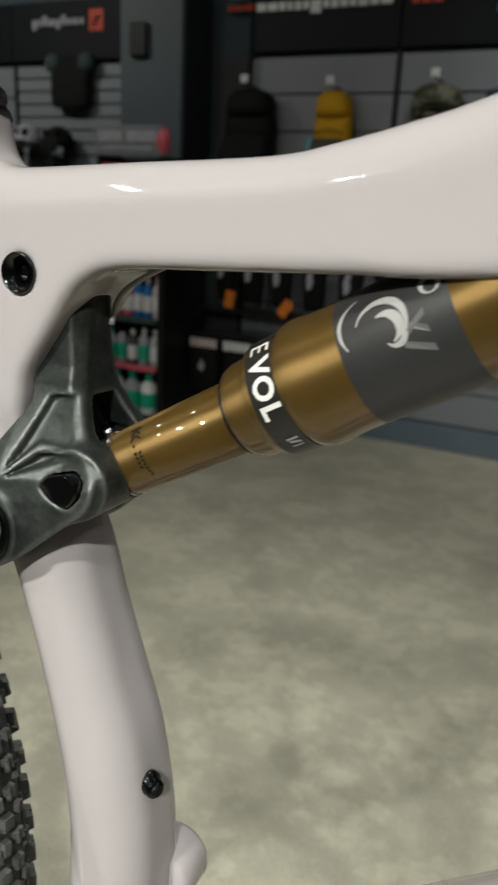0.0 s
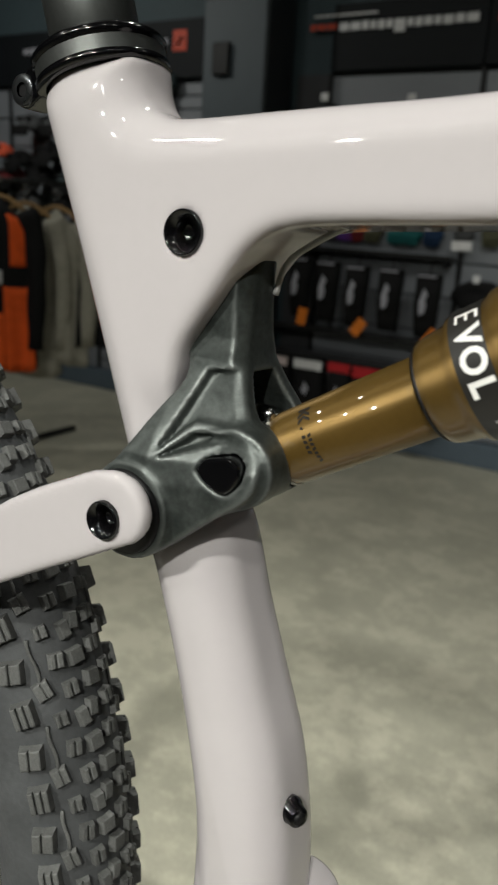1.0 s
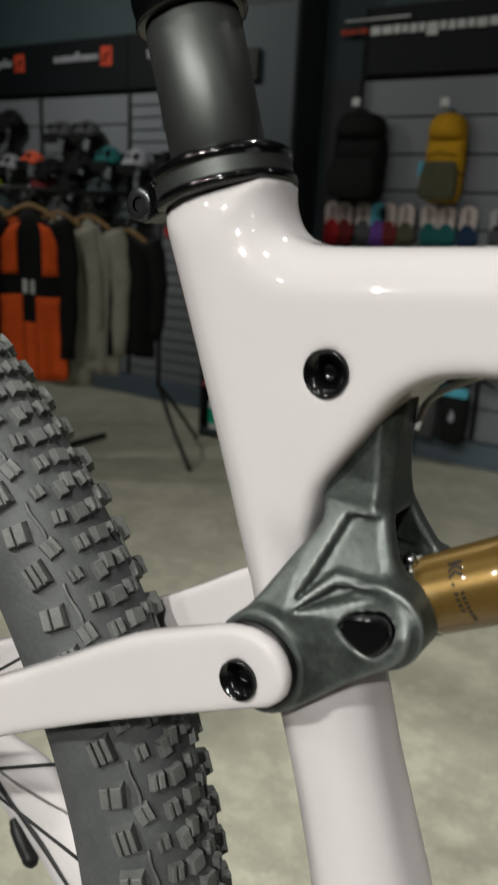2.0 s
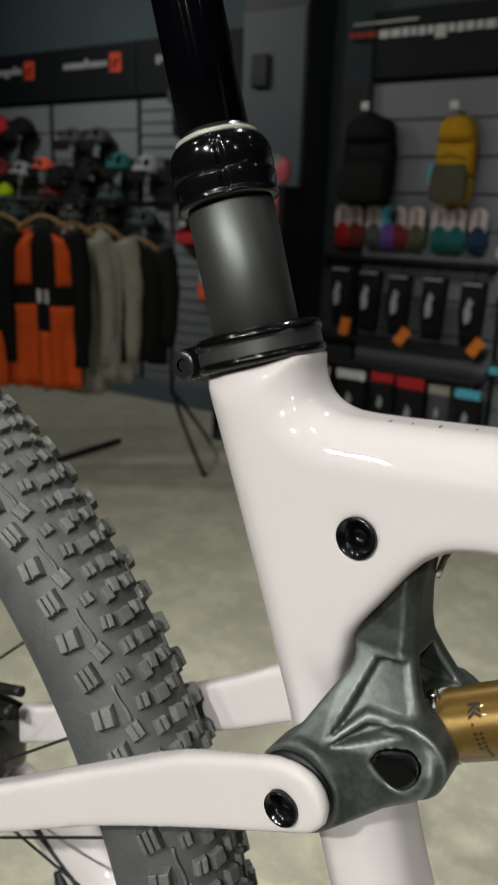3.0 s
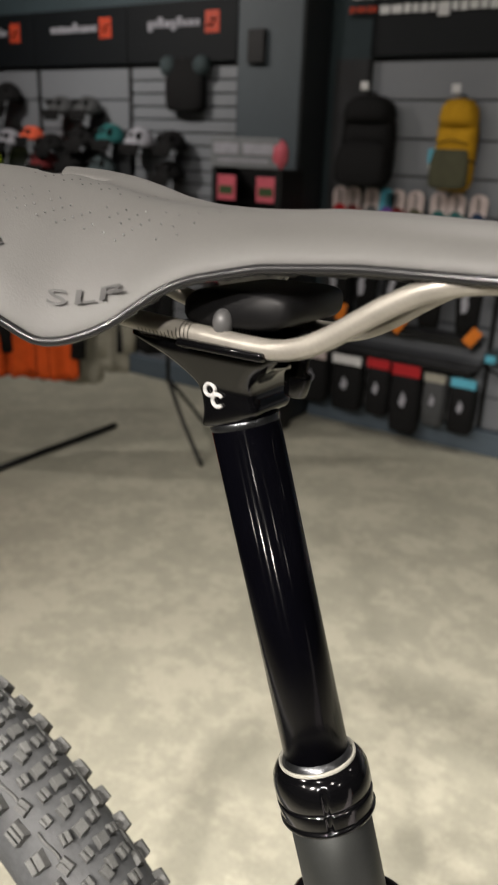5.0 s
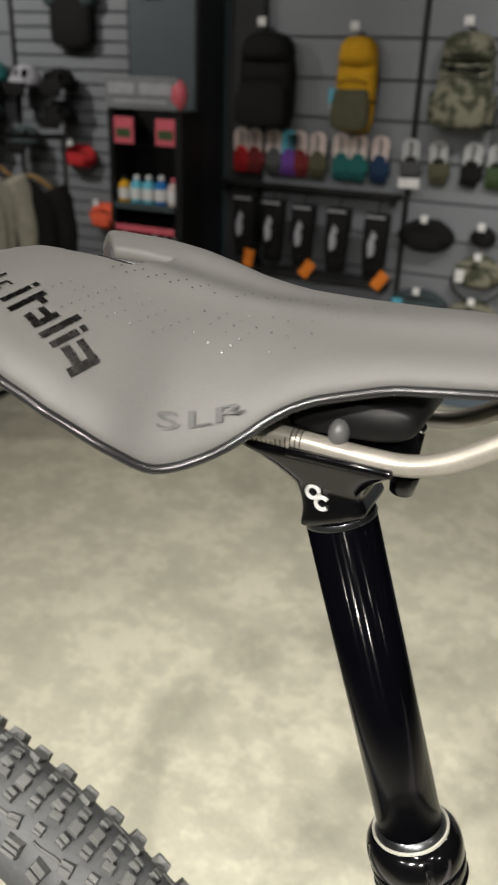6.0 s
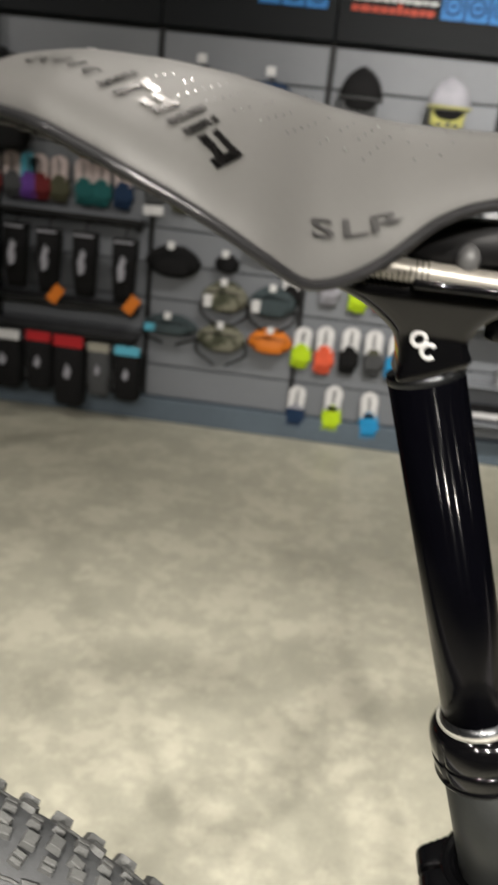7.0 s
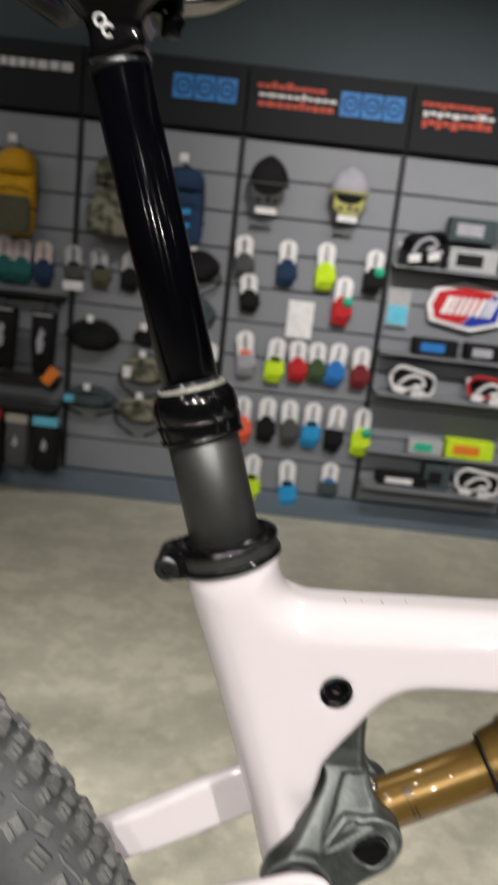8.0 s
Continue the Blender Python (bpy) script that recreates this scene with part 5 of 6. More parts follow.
def glove(x, z_top, z_bot, hand, cuff, label, tilt=0.0, mint=False, back="white"):
    """A pair of gloves folded on a looped card."""
    h = z_top - z_bot
    g_ = thing("glove_pack", pose(x, WALL_Y - 0.012, z_bot, 0, tilt), label, "gloves", "glove packs")
    w = 0.115
    cut = 0.50
    loop = [(-w * 0.38, h * cut), (-w * 0.42, h * 0.80)] + [(w * 0.42 * math.cos(t), h * 0.83 + h * 0.16 * math.sin(t)) for t in [math.pi * (1 - i / 8) for i in range(9)]] + [(w * 0.42, h * 0.80), (w * 0.38, h * cut)]
    inner = [(q * 0.14, z * 0.90 + 0.010) for q, z in loop]
    bm = bmesh.new()
    vo = [bm.verts.new((q, -0.036, z)) for q, z in loop]
    vi = [bm.verts.new((q, -0.036, z)) for q, z in inner]
    for a in range(len(vo) - 1):
        bm.faces.new((vo[a], vo[a + 1], vi[a + 1], vi[a]))
    made = bmesh.ops.extrude_face_region(bm, geom=bm.faces[:])
    bmesh.ops.translate(bm, verts=[v for v in made["geom"] if isinstance(v, bmesh.types.BMVert)], vec=(0, 0.004, 0))
    bmesh.ops.recalc_face_normals(bm, faces=bm.faces)
    part("card_loop", bm, CL[back], g_, "pale looped card", smooth=False)
    part("palm", loft([rect_ring(w * f, 0.036, h * z, 16, 2.8, 0.004, -0.021) for z, f in ((0.16, 0.80), (0.24, 0.92), (0.36, 0.98), (0.47, 0.92), (0.56, 0.76), (0.60, 0.58))]), CL[hand], g_)
    for k in range(4):
        fx = w * (-0.30 + 0.20 * k)
        part("finger", sweep([(fx, -0.020, h * 0.24), (fx * 1.02, -0.022, h * 0.12), (fx * 0.98, -0.018, h * (0.015 + 0.02 * abs(k - 1.6)))], [0.0138, 0.0132, 0.0095], 8), CL[hand], g_)
    part("thumb", sweep([(w * 0.34, -0.024, h * 0.40), (w * 0.47, -0.026, h * 0.30), (w * 0.46, -0.022, h * 0.20)], [0.013, 0.012, 0.008], 8), CL[hand], g_)
    part("cuff", loft([rect_ring(w * f, 0.040, h * z, 14, 3.4, 0.002, -0.020) for z, f in ((0.50, 0.66), (0.52, 0.70), (0.57, 0.67), (0.59, 0.60))]), CL[cuff], g_)
    if mint:
        part("sticker", lathe((w * 0.26, -0.042, h * 0.52), (0, -1, 0), [(0, 0.028), (0.003, 0.028)], 18), CL["mint"], g_, "round green sticker")
    part("hook", sweep([(0, 0.012, h * 0.90), (0, -0.075, h * 0.90), (0, -0.085, h * 0.93)], 0.0028, 6), M["steel"], g_)
    return g_


GLOVES = [(-0.185, 1.57, 1.33, "grey", "grey", 0), (0.045, 1.57, 1.31, "navy", "navy", 0), (0.26, 1.58, 1.31, "lime", "lime", 0), (0.52, 1.57, 1.32, "black", "black", 1), (0.37, 1.41, 1.13, "red", "red", 1), (-0.135, 1.37, 1.15, "black", "black", 0),
          (-0.115, 1.06, 0.79, "pale", "coral", 0), (0.035, 1.04, 0.77, "lime", "black", 0), (0.175, 1.04, 0.79, "red", "red", 0), (0.285, 1.04, 0.80, "green", "green", 0), (0.375, 1.05, 0.79, "blue", "blue", 0), (0.525, 1.04, 0.79, "maroon", "maroon", 0),
          (-0.24, 0.67, 0.42, "lime", "lime", 0), (-0.105, 0.69, 0.40, "coral", "coral", 0), (0.03, 0.70, 0.42, "black", "black", 0), (0.175, 0.70, 0.42, "grey", "olive", 0), (0.29, 0.70, 0.42, "sky", "black", 0), (0.42, 0.70, 0.41, "black", "pale", 0), (0.58, 0.70, 0.40, "lime", "lime", 1),
          (-0.23, 0.33, 0.05, "navy", "pale", 0), (-0.02, 0.36, 0.05, "lime", "black", 0), (0.21, 0.35, 0.03, "sky", "black", 0), (0.43, 0.36, 0.12, "slate", "blue", 0), (-0.33, 0.97, 0.75, "black", "black", 0)]
WORD = {"grey": "dark grey", "navy": "navy", "lime": "fluorescent lime", "black": "black", "red": "red", "pale": "pale grey", "green": "dark green", "blue": "royal blue", "maroon": "maroon", "coral": "coral", "sky": "bright blue", "slate": "slate"}
rng = random.Random(3)
for x, zt, zb, hand, cuff, mint in GLOVES:
    extra = " with green sticker" if mint else ""
    glove(x, zt, zb, hand, cuff, WORD[hand] + " cycling gloves on a pale card" + extra, rng.uniform(-5, 5), mint)
card = part("info_card", boxed(0.083, 0.228, WALL_Y - 0.020, WALL_Y - 0.014, 1.045, 1.25, 0.002), CL["white"], smooth=False)
tagged(card, "blank white paper card pinned to the slatted wall", "card")


def cap(x, z, w, crown_col, peak_col, label, tag_=True, d=0.2, y=None):
    """A peaked cap, its peak hanging down."""
    c = thing("cap", pose(x, WALL_Y - 0.004 if y is None else y, z), label, "cap", "caps")
    rings = []
    for k in range(7):
        a = math.pi / 2 * k / 6
        rings.append([(w / 2 * math.cos(a) * math.cos(t), -0.035 - d * 0.55 * math.cos(a) * (0.55 + 0.45 * math.sin(t)), w * 0.05 + w * 0.76 * math.sin(a) * (0.92 + 0.08 * math.sin(t))) for t in [2 * math.pi * i / 18 for i in range(18)]])
    part("crown", loft(rings), CL[crown_col], c)
    out = [(-w * 0.40, 0.03 * w), (w * 0.40, 0.03 * w), (w * 0.38, -w * 0.28), (w * 0.22, -w * 0.44), (-w * 0.22, -w * 0.44), (-w * 0.38, -w * 0.28)]
    part("peak", slab(out, -d * 0.62, -d * 0.57, 0.003), CL[peak_col], c)
    part("opening", blob(bmesh.new(), (0, -d * 0.60, w * 0.02), (w * 0.38, 0.020, w * 0.20)), CL["black"], c, "dark inside of the cap")
    for q in (-0.2, 0.02, 0.2):
        part("peak_print", boxed(q * w - w * 0.05, q * w + w * 0.06, -d * 0.655, -d * 0.625, -w * 0.34, -w * (0.20 + 0.2 * abs(q)), 0.003), CL["grey" if peak_col == "straw" else "black"], c, "dark patch on the peak", smooth=False)
    part("band", sweep([(w * 0.49 * math.cos(t), -0.03 - d * 0.50 - 0.02 * math.sin(t), w * 0.10) for t in [math.pi * i / 12 for i in range(13)]], 0.006, 6), CL[peak_col], c)
    if tag_:
        part("tag", boxed(-w * 0.26, w * 0.26, -d * 0.66, -d * 0.63, -w * 0.62, -w * 0.46, 0.003), CL["white"], c, "white card tag", smooth=False)
        part("hook", sweep([(0, 0.004, w * 0.2), (0, -0.12, w * 0.2)], 0.003, 6), M["steel"], c)
    return c


cap(-0.10, 1.815, 0.215, "black", "grey", "black peaked cap with a white card tag")
cap(0.33, 1.815, 0.205, "pale", "straw", "pale lilac cap with a straw-yellow patterned peak and white tag")


def hip_pack(x, z, w, h, col, label, tag_=None, straps=True, d=0.10):
    p_ = thing("hip_pack", pose(x, WALL_Y - 0.003, z), label, "hip pack", "hip packs")
    rings = []
    for k in range(9):
        t = k / 8
        f = math.sin(math.pi * (0.06 + 0.88 * t)) ** 0.6
        rings.append([(w / 2 * f * math.copysign(abs(math.cos(a)) ** 0.7, math.cos(a)), -0.01 - d * 0.5 * f * (1 - math.sin(a)) * 0.9, h * (t - 0.5)) for a in [2 * math.pi * i / 18 for i in range(18)]])
    part("body", loft(rings), CL[col], p_)
    part("pocket", pouch(w * 0.62, h * 0.52, d * 0.34, 0.8), CL[col], p_).matrix_basis = pose(0, -d * 0.78, -h * 0.36)
    part("zip", sweep(curve([(-w * 0.36, -d * 0.90, h * 0.16), (0, -d * 0.98, h * 0.24), (w * 0.36, -d * 0.90, h * 0.16)], 5), 0.003, 6), CL["black"], p_)
    if straps:
        for s in (-1, 1):
            part("strap", sweep(curve([(s * w * 0.44, -0.03, 0), (s * w * 0.50, -0.05, -h * 0.5), (s * w * 0.12, -0.06, -h * 0.95)], 5), 0.006, 6, squash=0.4), CL["black"], p_)
    if tag_:
        part("swing_tag", boxed(-w * 0.42, -w * 0.24, -d - 0.008, -d - 0.004, -h * 0.28, h * 0.12, 0.002), CL[tag_], p_, "hanging swing tag", smooth=False)
    part("hook", sweep([(0, 0.003, h * 0.47), (0, -0.13, h * 0.47), (0, -0.14, h * 0.5)], 0.003, 6), M["steel"], p_)
    part("flag", boxed(-0.018, 0.018, -0.145, -0.140, h * 0.47, h * 0.47 + 0.04, 0.002), CL["white"], p_, smooth=False)
    return p_


hip_pack(-0.985, 0.935, 0.31, 0.17, "black", "black oval hip pack on a wire hook", straps=False)
hip_pack(-0.69, 0.955, 0.14, 0.10, "black", "small black hip pack on a wire hook", straps=False, d=0.07)
hip_pack(-0.685, 0.775, 0.26, 0.17, "camo", "camouflage hip pack with a small tag", "white")
hip_pack(-0.42, 0.775, 0.26, 0.17, "slate", "slate green hip pack with a small tag", "white")
hip_pack(-0.98, 0.585, 0.32, 0.11, "slate", "flat slate green hip pack with hanging straps", "cyan")
hip_pack(-0.685, 0.545, 0.28, 0.16, "camo", "camouflage hip pack with hanging straps")
hip_pack(-0.41, 0.560, 0.25, 0.14, "tag_orange", "orange and black hip pack on a wire hook", straps=False)
hip_pack(-0.46, 1.375, 0.30, 0.17, "black", "large black hip pack with straps")
hip_pack(-0.455, 1.115, 0.29, 0.20, "slate", "slate tool wrap with an orange tag", "tag_orange", straps=False)
for x, col in ((-1.115, "grey"), (-0.965, "olive"), (-0.81, "black"), (-0.68, "green")):
    g_ = glove(x, 1.415, 1.19, col, "black", {"grey": "dark grey", "olive": "olive", "black": "black", "green": "dark green"}[col] + " knee guards on a pale hanging card", rng.uniform(-4, 4), back="clear")
    if col == "grey":
        part("label_card", boxed(-0.05, 0.06, -0.052, -0.048, -0.02, 0.03, 0.002), CL["white"], g_, "white label card", smooth=False)

# rails and hanging packs in the dim bay beside the pier
def arm_rail(z, depth):
    r = thing("display_rail", pose(-1.68, WALL_Y, z), "dark metal display rail on two brackets", "rail", "display rails")
    part("bar", boxed(-0.52, 0.53, -depth - 0.012, -depth + 0.012, -0.014, 0.014, 0.003), M["upright"], r, smooth=False)
    part("top_plate", boxed(-0.52, 0.53, -depth + 0.013, -0.002, -0.006, 0.006, 0.002), M["groove"], r, smooth=False)
    for s in (-0.5, 0.5):
        part("bracket", boxed(s - 0.008, s + 0.008, -depth, 0.0, -0.05, -0.015, 0.002), M["upright"], r, smooth=False)


arm_rail(1.125, 0.10)
arm_rail(0.665, 0.16)
PACKS = [(-2.10, "red", "cream"), (-2.02, "maroon", "cream"), (-1.90, "grey", "cream"), (-1.81, "purple", "cyan"), (-1.74, "maroon", "cream"), (-1.64, "olive", "cream"), (-1.50, "teal", "cream"), (-1.41, "teal", "cream"), (-1.29, "navy", "cream")]
for x, col, back in PACKS:
    glove(x, 1.42, 1.17, col if col in CL else "grey", col if col in CL else "grey", {"red": "rust red", "maroon": "maroon", "grey": "dark grey", "purple": "purple", "olive": "olive", "teal": "dark teal", "navy": "navy"}[col] + " gloves on a pale pink card", rng.uniform(-3, 3), back=back)


def guard(x, z0, h, w, y, tag_):
    k = thing("knee_pad", pose(x, y, z0), "black knee pad with white print" + (" and an orange swing tag" if tag_ else ""), "knee pad", "knee pads on the rail")
    part("sleeve", loft([rect_ring(w * f, 0.085 * g, h * z, 16, 2.6, 0, dy) for z, f, g, dy in ((0.0, 0.74, 0.8, 0.0), (0.25, 0.86, 1.0, -0.004), (0.5, 0.94, 1.15, -0.014), (0.75, 0.98, 1.0, -0.004), (1.0, 1.0, 0.9, 0.0))]), CL["black"], k)
    part("cup", loft([rect_ring(w * f, 0.05, h * z, 14, 2.4, 0, -0.045) for z, f in ((0.32, 0.40), (0.38, 0.62), (0.52, 0.70), (0.66, 0.60), (0.72, 0.36))]), CL["black"], k, "ribbed black knee cup")
    part("print", slab([(-0.014, h * 0.36), (0.012, h * 0.40), (0.020, h * 0.52), (0.010, h * 0.60), (0.024, h * 0.70), (0.000, h * 0.78), (-0.022, h * 0.56)], -0.080, -0.0755), CL["pale"], k, "white emblem print", smooth=False)
    part("band", boxed(-w * 0.36, w * 0.36, -0.052, -0.046, h * 0.95, h * 0.985, 0.002), CL["pale"], k, "pale header strip", smooth=False)
    part("hanger", sweep([(0, 0.0, h * 0.98), (0, 0.0, 1.09 - z0), (0, 0.097, 1.113 - z0)], 0.004, 6), M["upright"], k)
    if tag_:
        t = part("swing_tag", boxed(-0.030, 0.030, -0.002, 0.002, -0.05, 0.05, 0.002), CL["tag_orange"], k, "orange swing tag", smooth=False)
        t.matrix_basis = pose(w * 0.42, -0.075, h * 0.02, 0, 35 if tag_ == 2 else 8)


for x, z0, tag_ in ((-1.985, 0.74, 1), (-1.81, 0.73, 0), (-1.63, 0.72, 2), (-1.43, 0.72, 0), (-1.215, 0.71, 2)):
    guard(x, z0, 0.335, 0.145, 3.865, tag_)


def hung_box(x, w, z0, h, y, col, top, label):
    b = thing("hanging_pack", pose(x, y, z0), label, "pack", "packs on the lower rail")
    part("body", loft([rect_ring(w * f, 0.10 * g, h * z, 16, 4.0) for z, f, g in ((0, 0.78, 0.8), (0.06, 0.92, 1.0), (0.5, 1.0, 1.1), (0.9, 0.94, 1.0), (1.0, 0.88, 0.7))]), CL[col], b)
    part("header_card", boxed(-w * 0.46, w * 0.46, -0.046, -0.040, h * 0.94, h * 1.12, 0.002), CL[top], b, smooth=False)
    part("print", slab([(-w * 0.12, h * 0.50), (w * 0.04, h * 0.44), (w * 0.12, h * 0.58), (-w * 0.02, h * 0.70)], -0.062, -0.0575), CL["pale"], b, "pale print", smooth=False)
    part("hanger", sweep([(0, 0.0, h * 0.98), (0, 0.0, h * 1.16), (0, 0.05, h * 1.2)], 0.004, 6), M["upright"], b)


for x, w, z0, h, col, top in ((-2.10, 0.20, 0.17, 0.29, "black", "cream"), (-1.87, 0.20, 0.16, 0.30, "black", "white"), (-1.67, 0.15, 0.17, 0.30, "black", "red"), (-1.50, 0.18, 0.10, 0.36, "black", "red"), (-1.33, 0.13, 0.18, 0.27, "grey", "stone"), (-1.17, 0.15, 0.17, 0.28, "black", "cyan")):
    hung_box(x, w, z0, h, 3.85, col, top, "black boxed pad set with a " + {"cream": "cream", "white": "white", "red": "red", "stone": "beige", "cyan": "pale blue"}[top] + " header card")
arm_rail(0.505, 0.20)

# goggles, boxes and the emblem board
def shelf(x0, x1, z, depth=0.20):
    s = thing("wall_shelf", pose((x0 + x1) / 2, WALL_Y, z), "thin grey wall shelf with a low front lip", "shelf", "wall shelves")
    w = (x1 - x0) / 2
    part("board", boxed(-w, w, -depth, -0.002, -0.008, 0.0, 0.002), M["slat"], s, smooth=False)
    part("lip", boxed(-w, w, -depth - 0.004, -depth - 0.0005, -0.010, 0.002, 0.001), M["slat"], s, smooth=False)


shelf(0.615, 1.44, 0.815)
shelf(0.615, 1.44, 0.285)
shelf(0.615, 1.44, 1.50, 0.14)
shelf(0.615, 1.44, 1.035, 0.14)
shelf(0.615, 1.44, 0.475, 0.12)


def goggles(x, z, w, col, strap, label, d=0.10, tilt=0):
    g_ = thing("goggles", pose(x, WALL_Y - d, z, 0, tilt), label, "goggles", "goggles on shelves")
    h = w * 0.52
    fr = curve([(-w * 0.48, -0.02, h * 0.55), (-w * 0.36, -0.045, h * 0.96), (0, -0.055, h * 1.0), (w * 0.36, -0.045, h * 0.96), (w * 0.48, -0.02, h * 0.55), (w * 0.40, -0.04, h * 0.14), (w * 0.16, -0.05, h * 0.06), (0, -0.05, h * 0.26), (-w * 0.16, -0.05, h * 0.06), (-w * 0.40, -0.04, h * 0.14), (-w * 0.48, -0.02, h * 0.55)], 3)
    part("frame", sweep(fr, 0.010, 8), CL[col], g_)
    part("lens", loft([[(p.x * f, p.y + dy, h * 0.53 + (p.z - h * 0.53) * f) for p in fr[:-1]] for f, dy in ((0.98, 0.0), (0.6, -0.010), (0.2, -0.013))]), CL["lens"], g_, "dark glossy lens")
    part("strap", sweep(curve([(-w * 0.47, -0.02, h * 0.55), (-w * 0.40, 0.05, h * 0.70), (0, 0.075, h * 0.6), (w * 0.40, 0.05, h * 0.70), (w * 0.47, -0.02, h * 0.55)], 4), 0.016, 8, squash=0.3), CL[strap], g_)
    part("tag", boxed(-w * 0.40, -w * 0.14, -0.082, -0.078, -0.006, 0.034, 0.004), CL["white"], g_, "white card tag", smooth=False)
    part("tag", boxed(w * 0.02, w * 0.26, -0.082, -0.078, -0.010, 0.028, 0.004), CL["white"], g_, "white card tag", smooth=False)
    part("strap_print", sweep(curve([(-w * 0.30, -0.062, h * 0.30), (-w * 0.12, -0.070, h * 0.72), (w * 0.10, -0.072, h * 0.80), (w * 0.22, -0.070, h * 0.52), (w * 0.02, -0.070, h * 0.38), (w * 0.34, -0.062, h * 0.20)], 5), 0.009, 8, squash=0.4), CL["white" if strap != "white" or col == "red" else "pale"], g_, "broad pale strap print")


goggles(0.775, 1.545, 0.25, "black", "white", "black goggles with a white lettered strap", tilt=-12)
goggles(0.795, 0.82, 0.26, "white", "black", "white-framed goggles lying on the shelf", tilt=12)
goggles(1.225, 0.825, 0.24, "red", "white", "red and white goggles lying on the shelf", tilt=6)
goggles(1.255, 0.29, 0.26, "white", "pale", "white-framed goggles with an orange lens tag", tilt=8)


def carton(x0, x1, z0, h, d, col, face, label):
    c = thing("carton", pose((x0 + x1) / 2, WALL_Y - 0.015, z0), label, "box", "boxes on shelves")
    w = (x1 - x0) / 2
    part("box", boxed(-w, w, -d, 0.0, 0.0, h, 0.003), CL[col], c, smooth=False)
    part("face_label", boxed(-w * 0.7, w * 0.4, -d - 0.003, -d - 0.0005, h * 0.22, h * 0.75, 0.001), CL[face], c, smooth=False)


carton(0.79, 1.03, 1.04, 0.09, 0.10, "black", "blue", "dark goggle box with a blue mark")
carton(1.08, 1.28, 1.04, 0.09, 0.10, "black", "pale", "dark goggle box with a pale label")
carton(0.90, 1.16, 1.505, 0.12, 0.10, "clear", "black", "clear blister box with dark goggles")
carton(1.18, 1.40, 1.505, 0.12, 0.10, "clear", "red", "clear blister box with a red strap")
carton(0.88, 1.14, 1.66, 0.12, 0.09, "slate", "pale", "slate goggle box with a pale strip")
carton(1.18, 1.42, 1.66, 0.12, 0.09, "clear", "maroon", "clear blister box with a dark red label")
carton(0.85, 1.04, 0.48, 0.085, 0.09, "clear", "mint", "clear box with a green ring mark")
carton(1.06, 1.33, 0.48, 0.105, 0.09, "lime", "tag_orange", "bright yellow-green box with an orange end")
carton(0.70, 0.98, 0.29, 0.06, 0.12, "black", "white", "flat black case with white tags")
carton(0.96, 1.10, 0.29, 0.14, 0.12, "slate", "black", "dark slate case standing on the shelf")
bl = thing("bottle_card", pose(0.685, WALL_Y - 0.012, 1.17), "clear blister card with a pale blue panel", "card")
part("card", boxed(-0.062, 0.062, -0.016, 0.0, 0.0, 0.20, 0.004), CL["clear"], bl, smooth=False)
part("panel", boxed(-0.055, 0.055, -0.020, -0.0165, 0.012, 0.115, 0.002), CL["cyan"], bl, smooth=False)
part("hook", sweep([(0, 0.012, 0.185), (0, -0.08, 0.185)], 0.003, 6), M["steel"], bl)

HEX = [(0.835, 1.315), (0.868, 1.405), (1.03, 1.45), (1.235, 1.42), (1.275, 1.325), (1.255, 1.235), (1.095, 1.185), (0.862, 1.225)]
em = thing("emblem_board", pose(1.055, WALL_Y - 0.03, 1.318), "white-edged red and blue emblem board with slanted white bars", "sign")
hx = [(x - 1.055, z - 1.318) for x, z in HEX]
part("board", slab(hx, -0.012, 0.026, 0.003), CL["white"], em, smooth=False)
hin = [(x * 0.86, z * 0.80) for x, z in hx]
part("red_field", slab([hin[0], hin[1], hin[2], (0.145, 0.088), (-0.02, -0.098), hin[7]], -0.016, -0.0125, 0), CL["red"], em, smooth=False)
part("blue_field", slab([(0.150, 0.086), hin[3], hin[4], hin[5], hin[6], (-0.015, -0.098)], -0.016, -0.0125, 0), CL["deep_blue"], em, smooth=False)
for x0, ww in ((-0.125, 0.034), (-0.082, 0.022), (-0.046, 0.022), (-0.012, 0.022), (0.024, 0.022), (0.062, 0.030), (0.104, 0.018), (0.132, 0.020)):
    part("bar", slab([(x0 - 0.018, -0.045), (x0 + ww - 0.018, -0.048), (x0 + ww + 0.018, 0.050), (x0 + 0.018, 0.053)], -0.0195, -0.0165, 0), CL["white"], em, smooth=False)

# ---------------------------------------------------------------- far bay: caps, helmets and the clothes rail
def helmet(x, z, w, col, label):
    hm = thing("helmet", pose(x, WALL_Y - 0.006, z), label, "helmet", "helmets on the far wall")
    rings = []
    for k in range(7):
        a = math.pi / 2 * k / 6
        rings.append([(w / 2 * math.cos(a) * math.cos(t), -0.11 + 0.10 * math.cos(a) * math.sin(t), w * 0.55 * math.sin(a)) for t in [2 * math.pi * i / 18 for i in range(18)]])
    part("shell", loft(rings), CL[col], hm)
    for k in range(3):
        part("vent", blob(bmesh.new(), ((k - 1) * w * 0.24, -0.175, w * 0.30), (w * 0.06, 0.035, w * 0.12)), CL["black"], hm)
    part("peak", slab([(-w * 0.42, 0.02), (w * 0.42, 0.02), (w * 0.3, -0.05), (-w * 0.3, -0.05)], -0.22, -0.21, 0.003), CL["black"], hm)
    part("bracket", boxed(-0.03, 0.03, -0.10, 0.006, -0.012, -0.002, 0.002), M["upright"], hm, smooth=False)


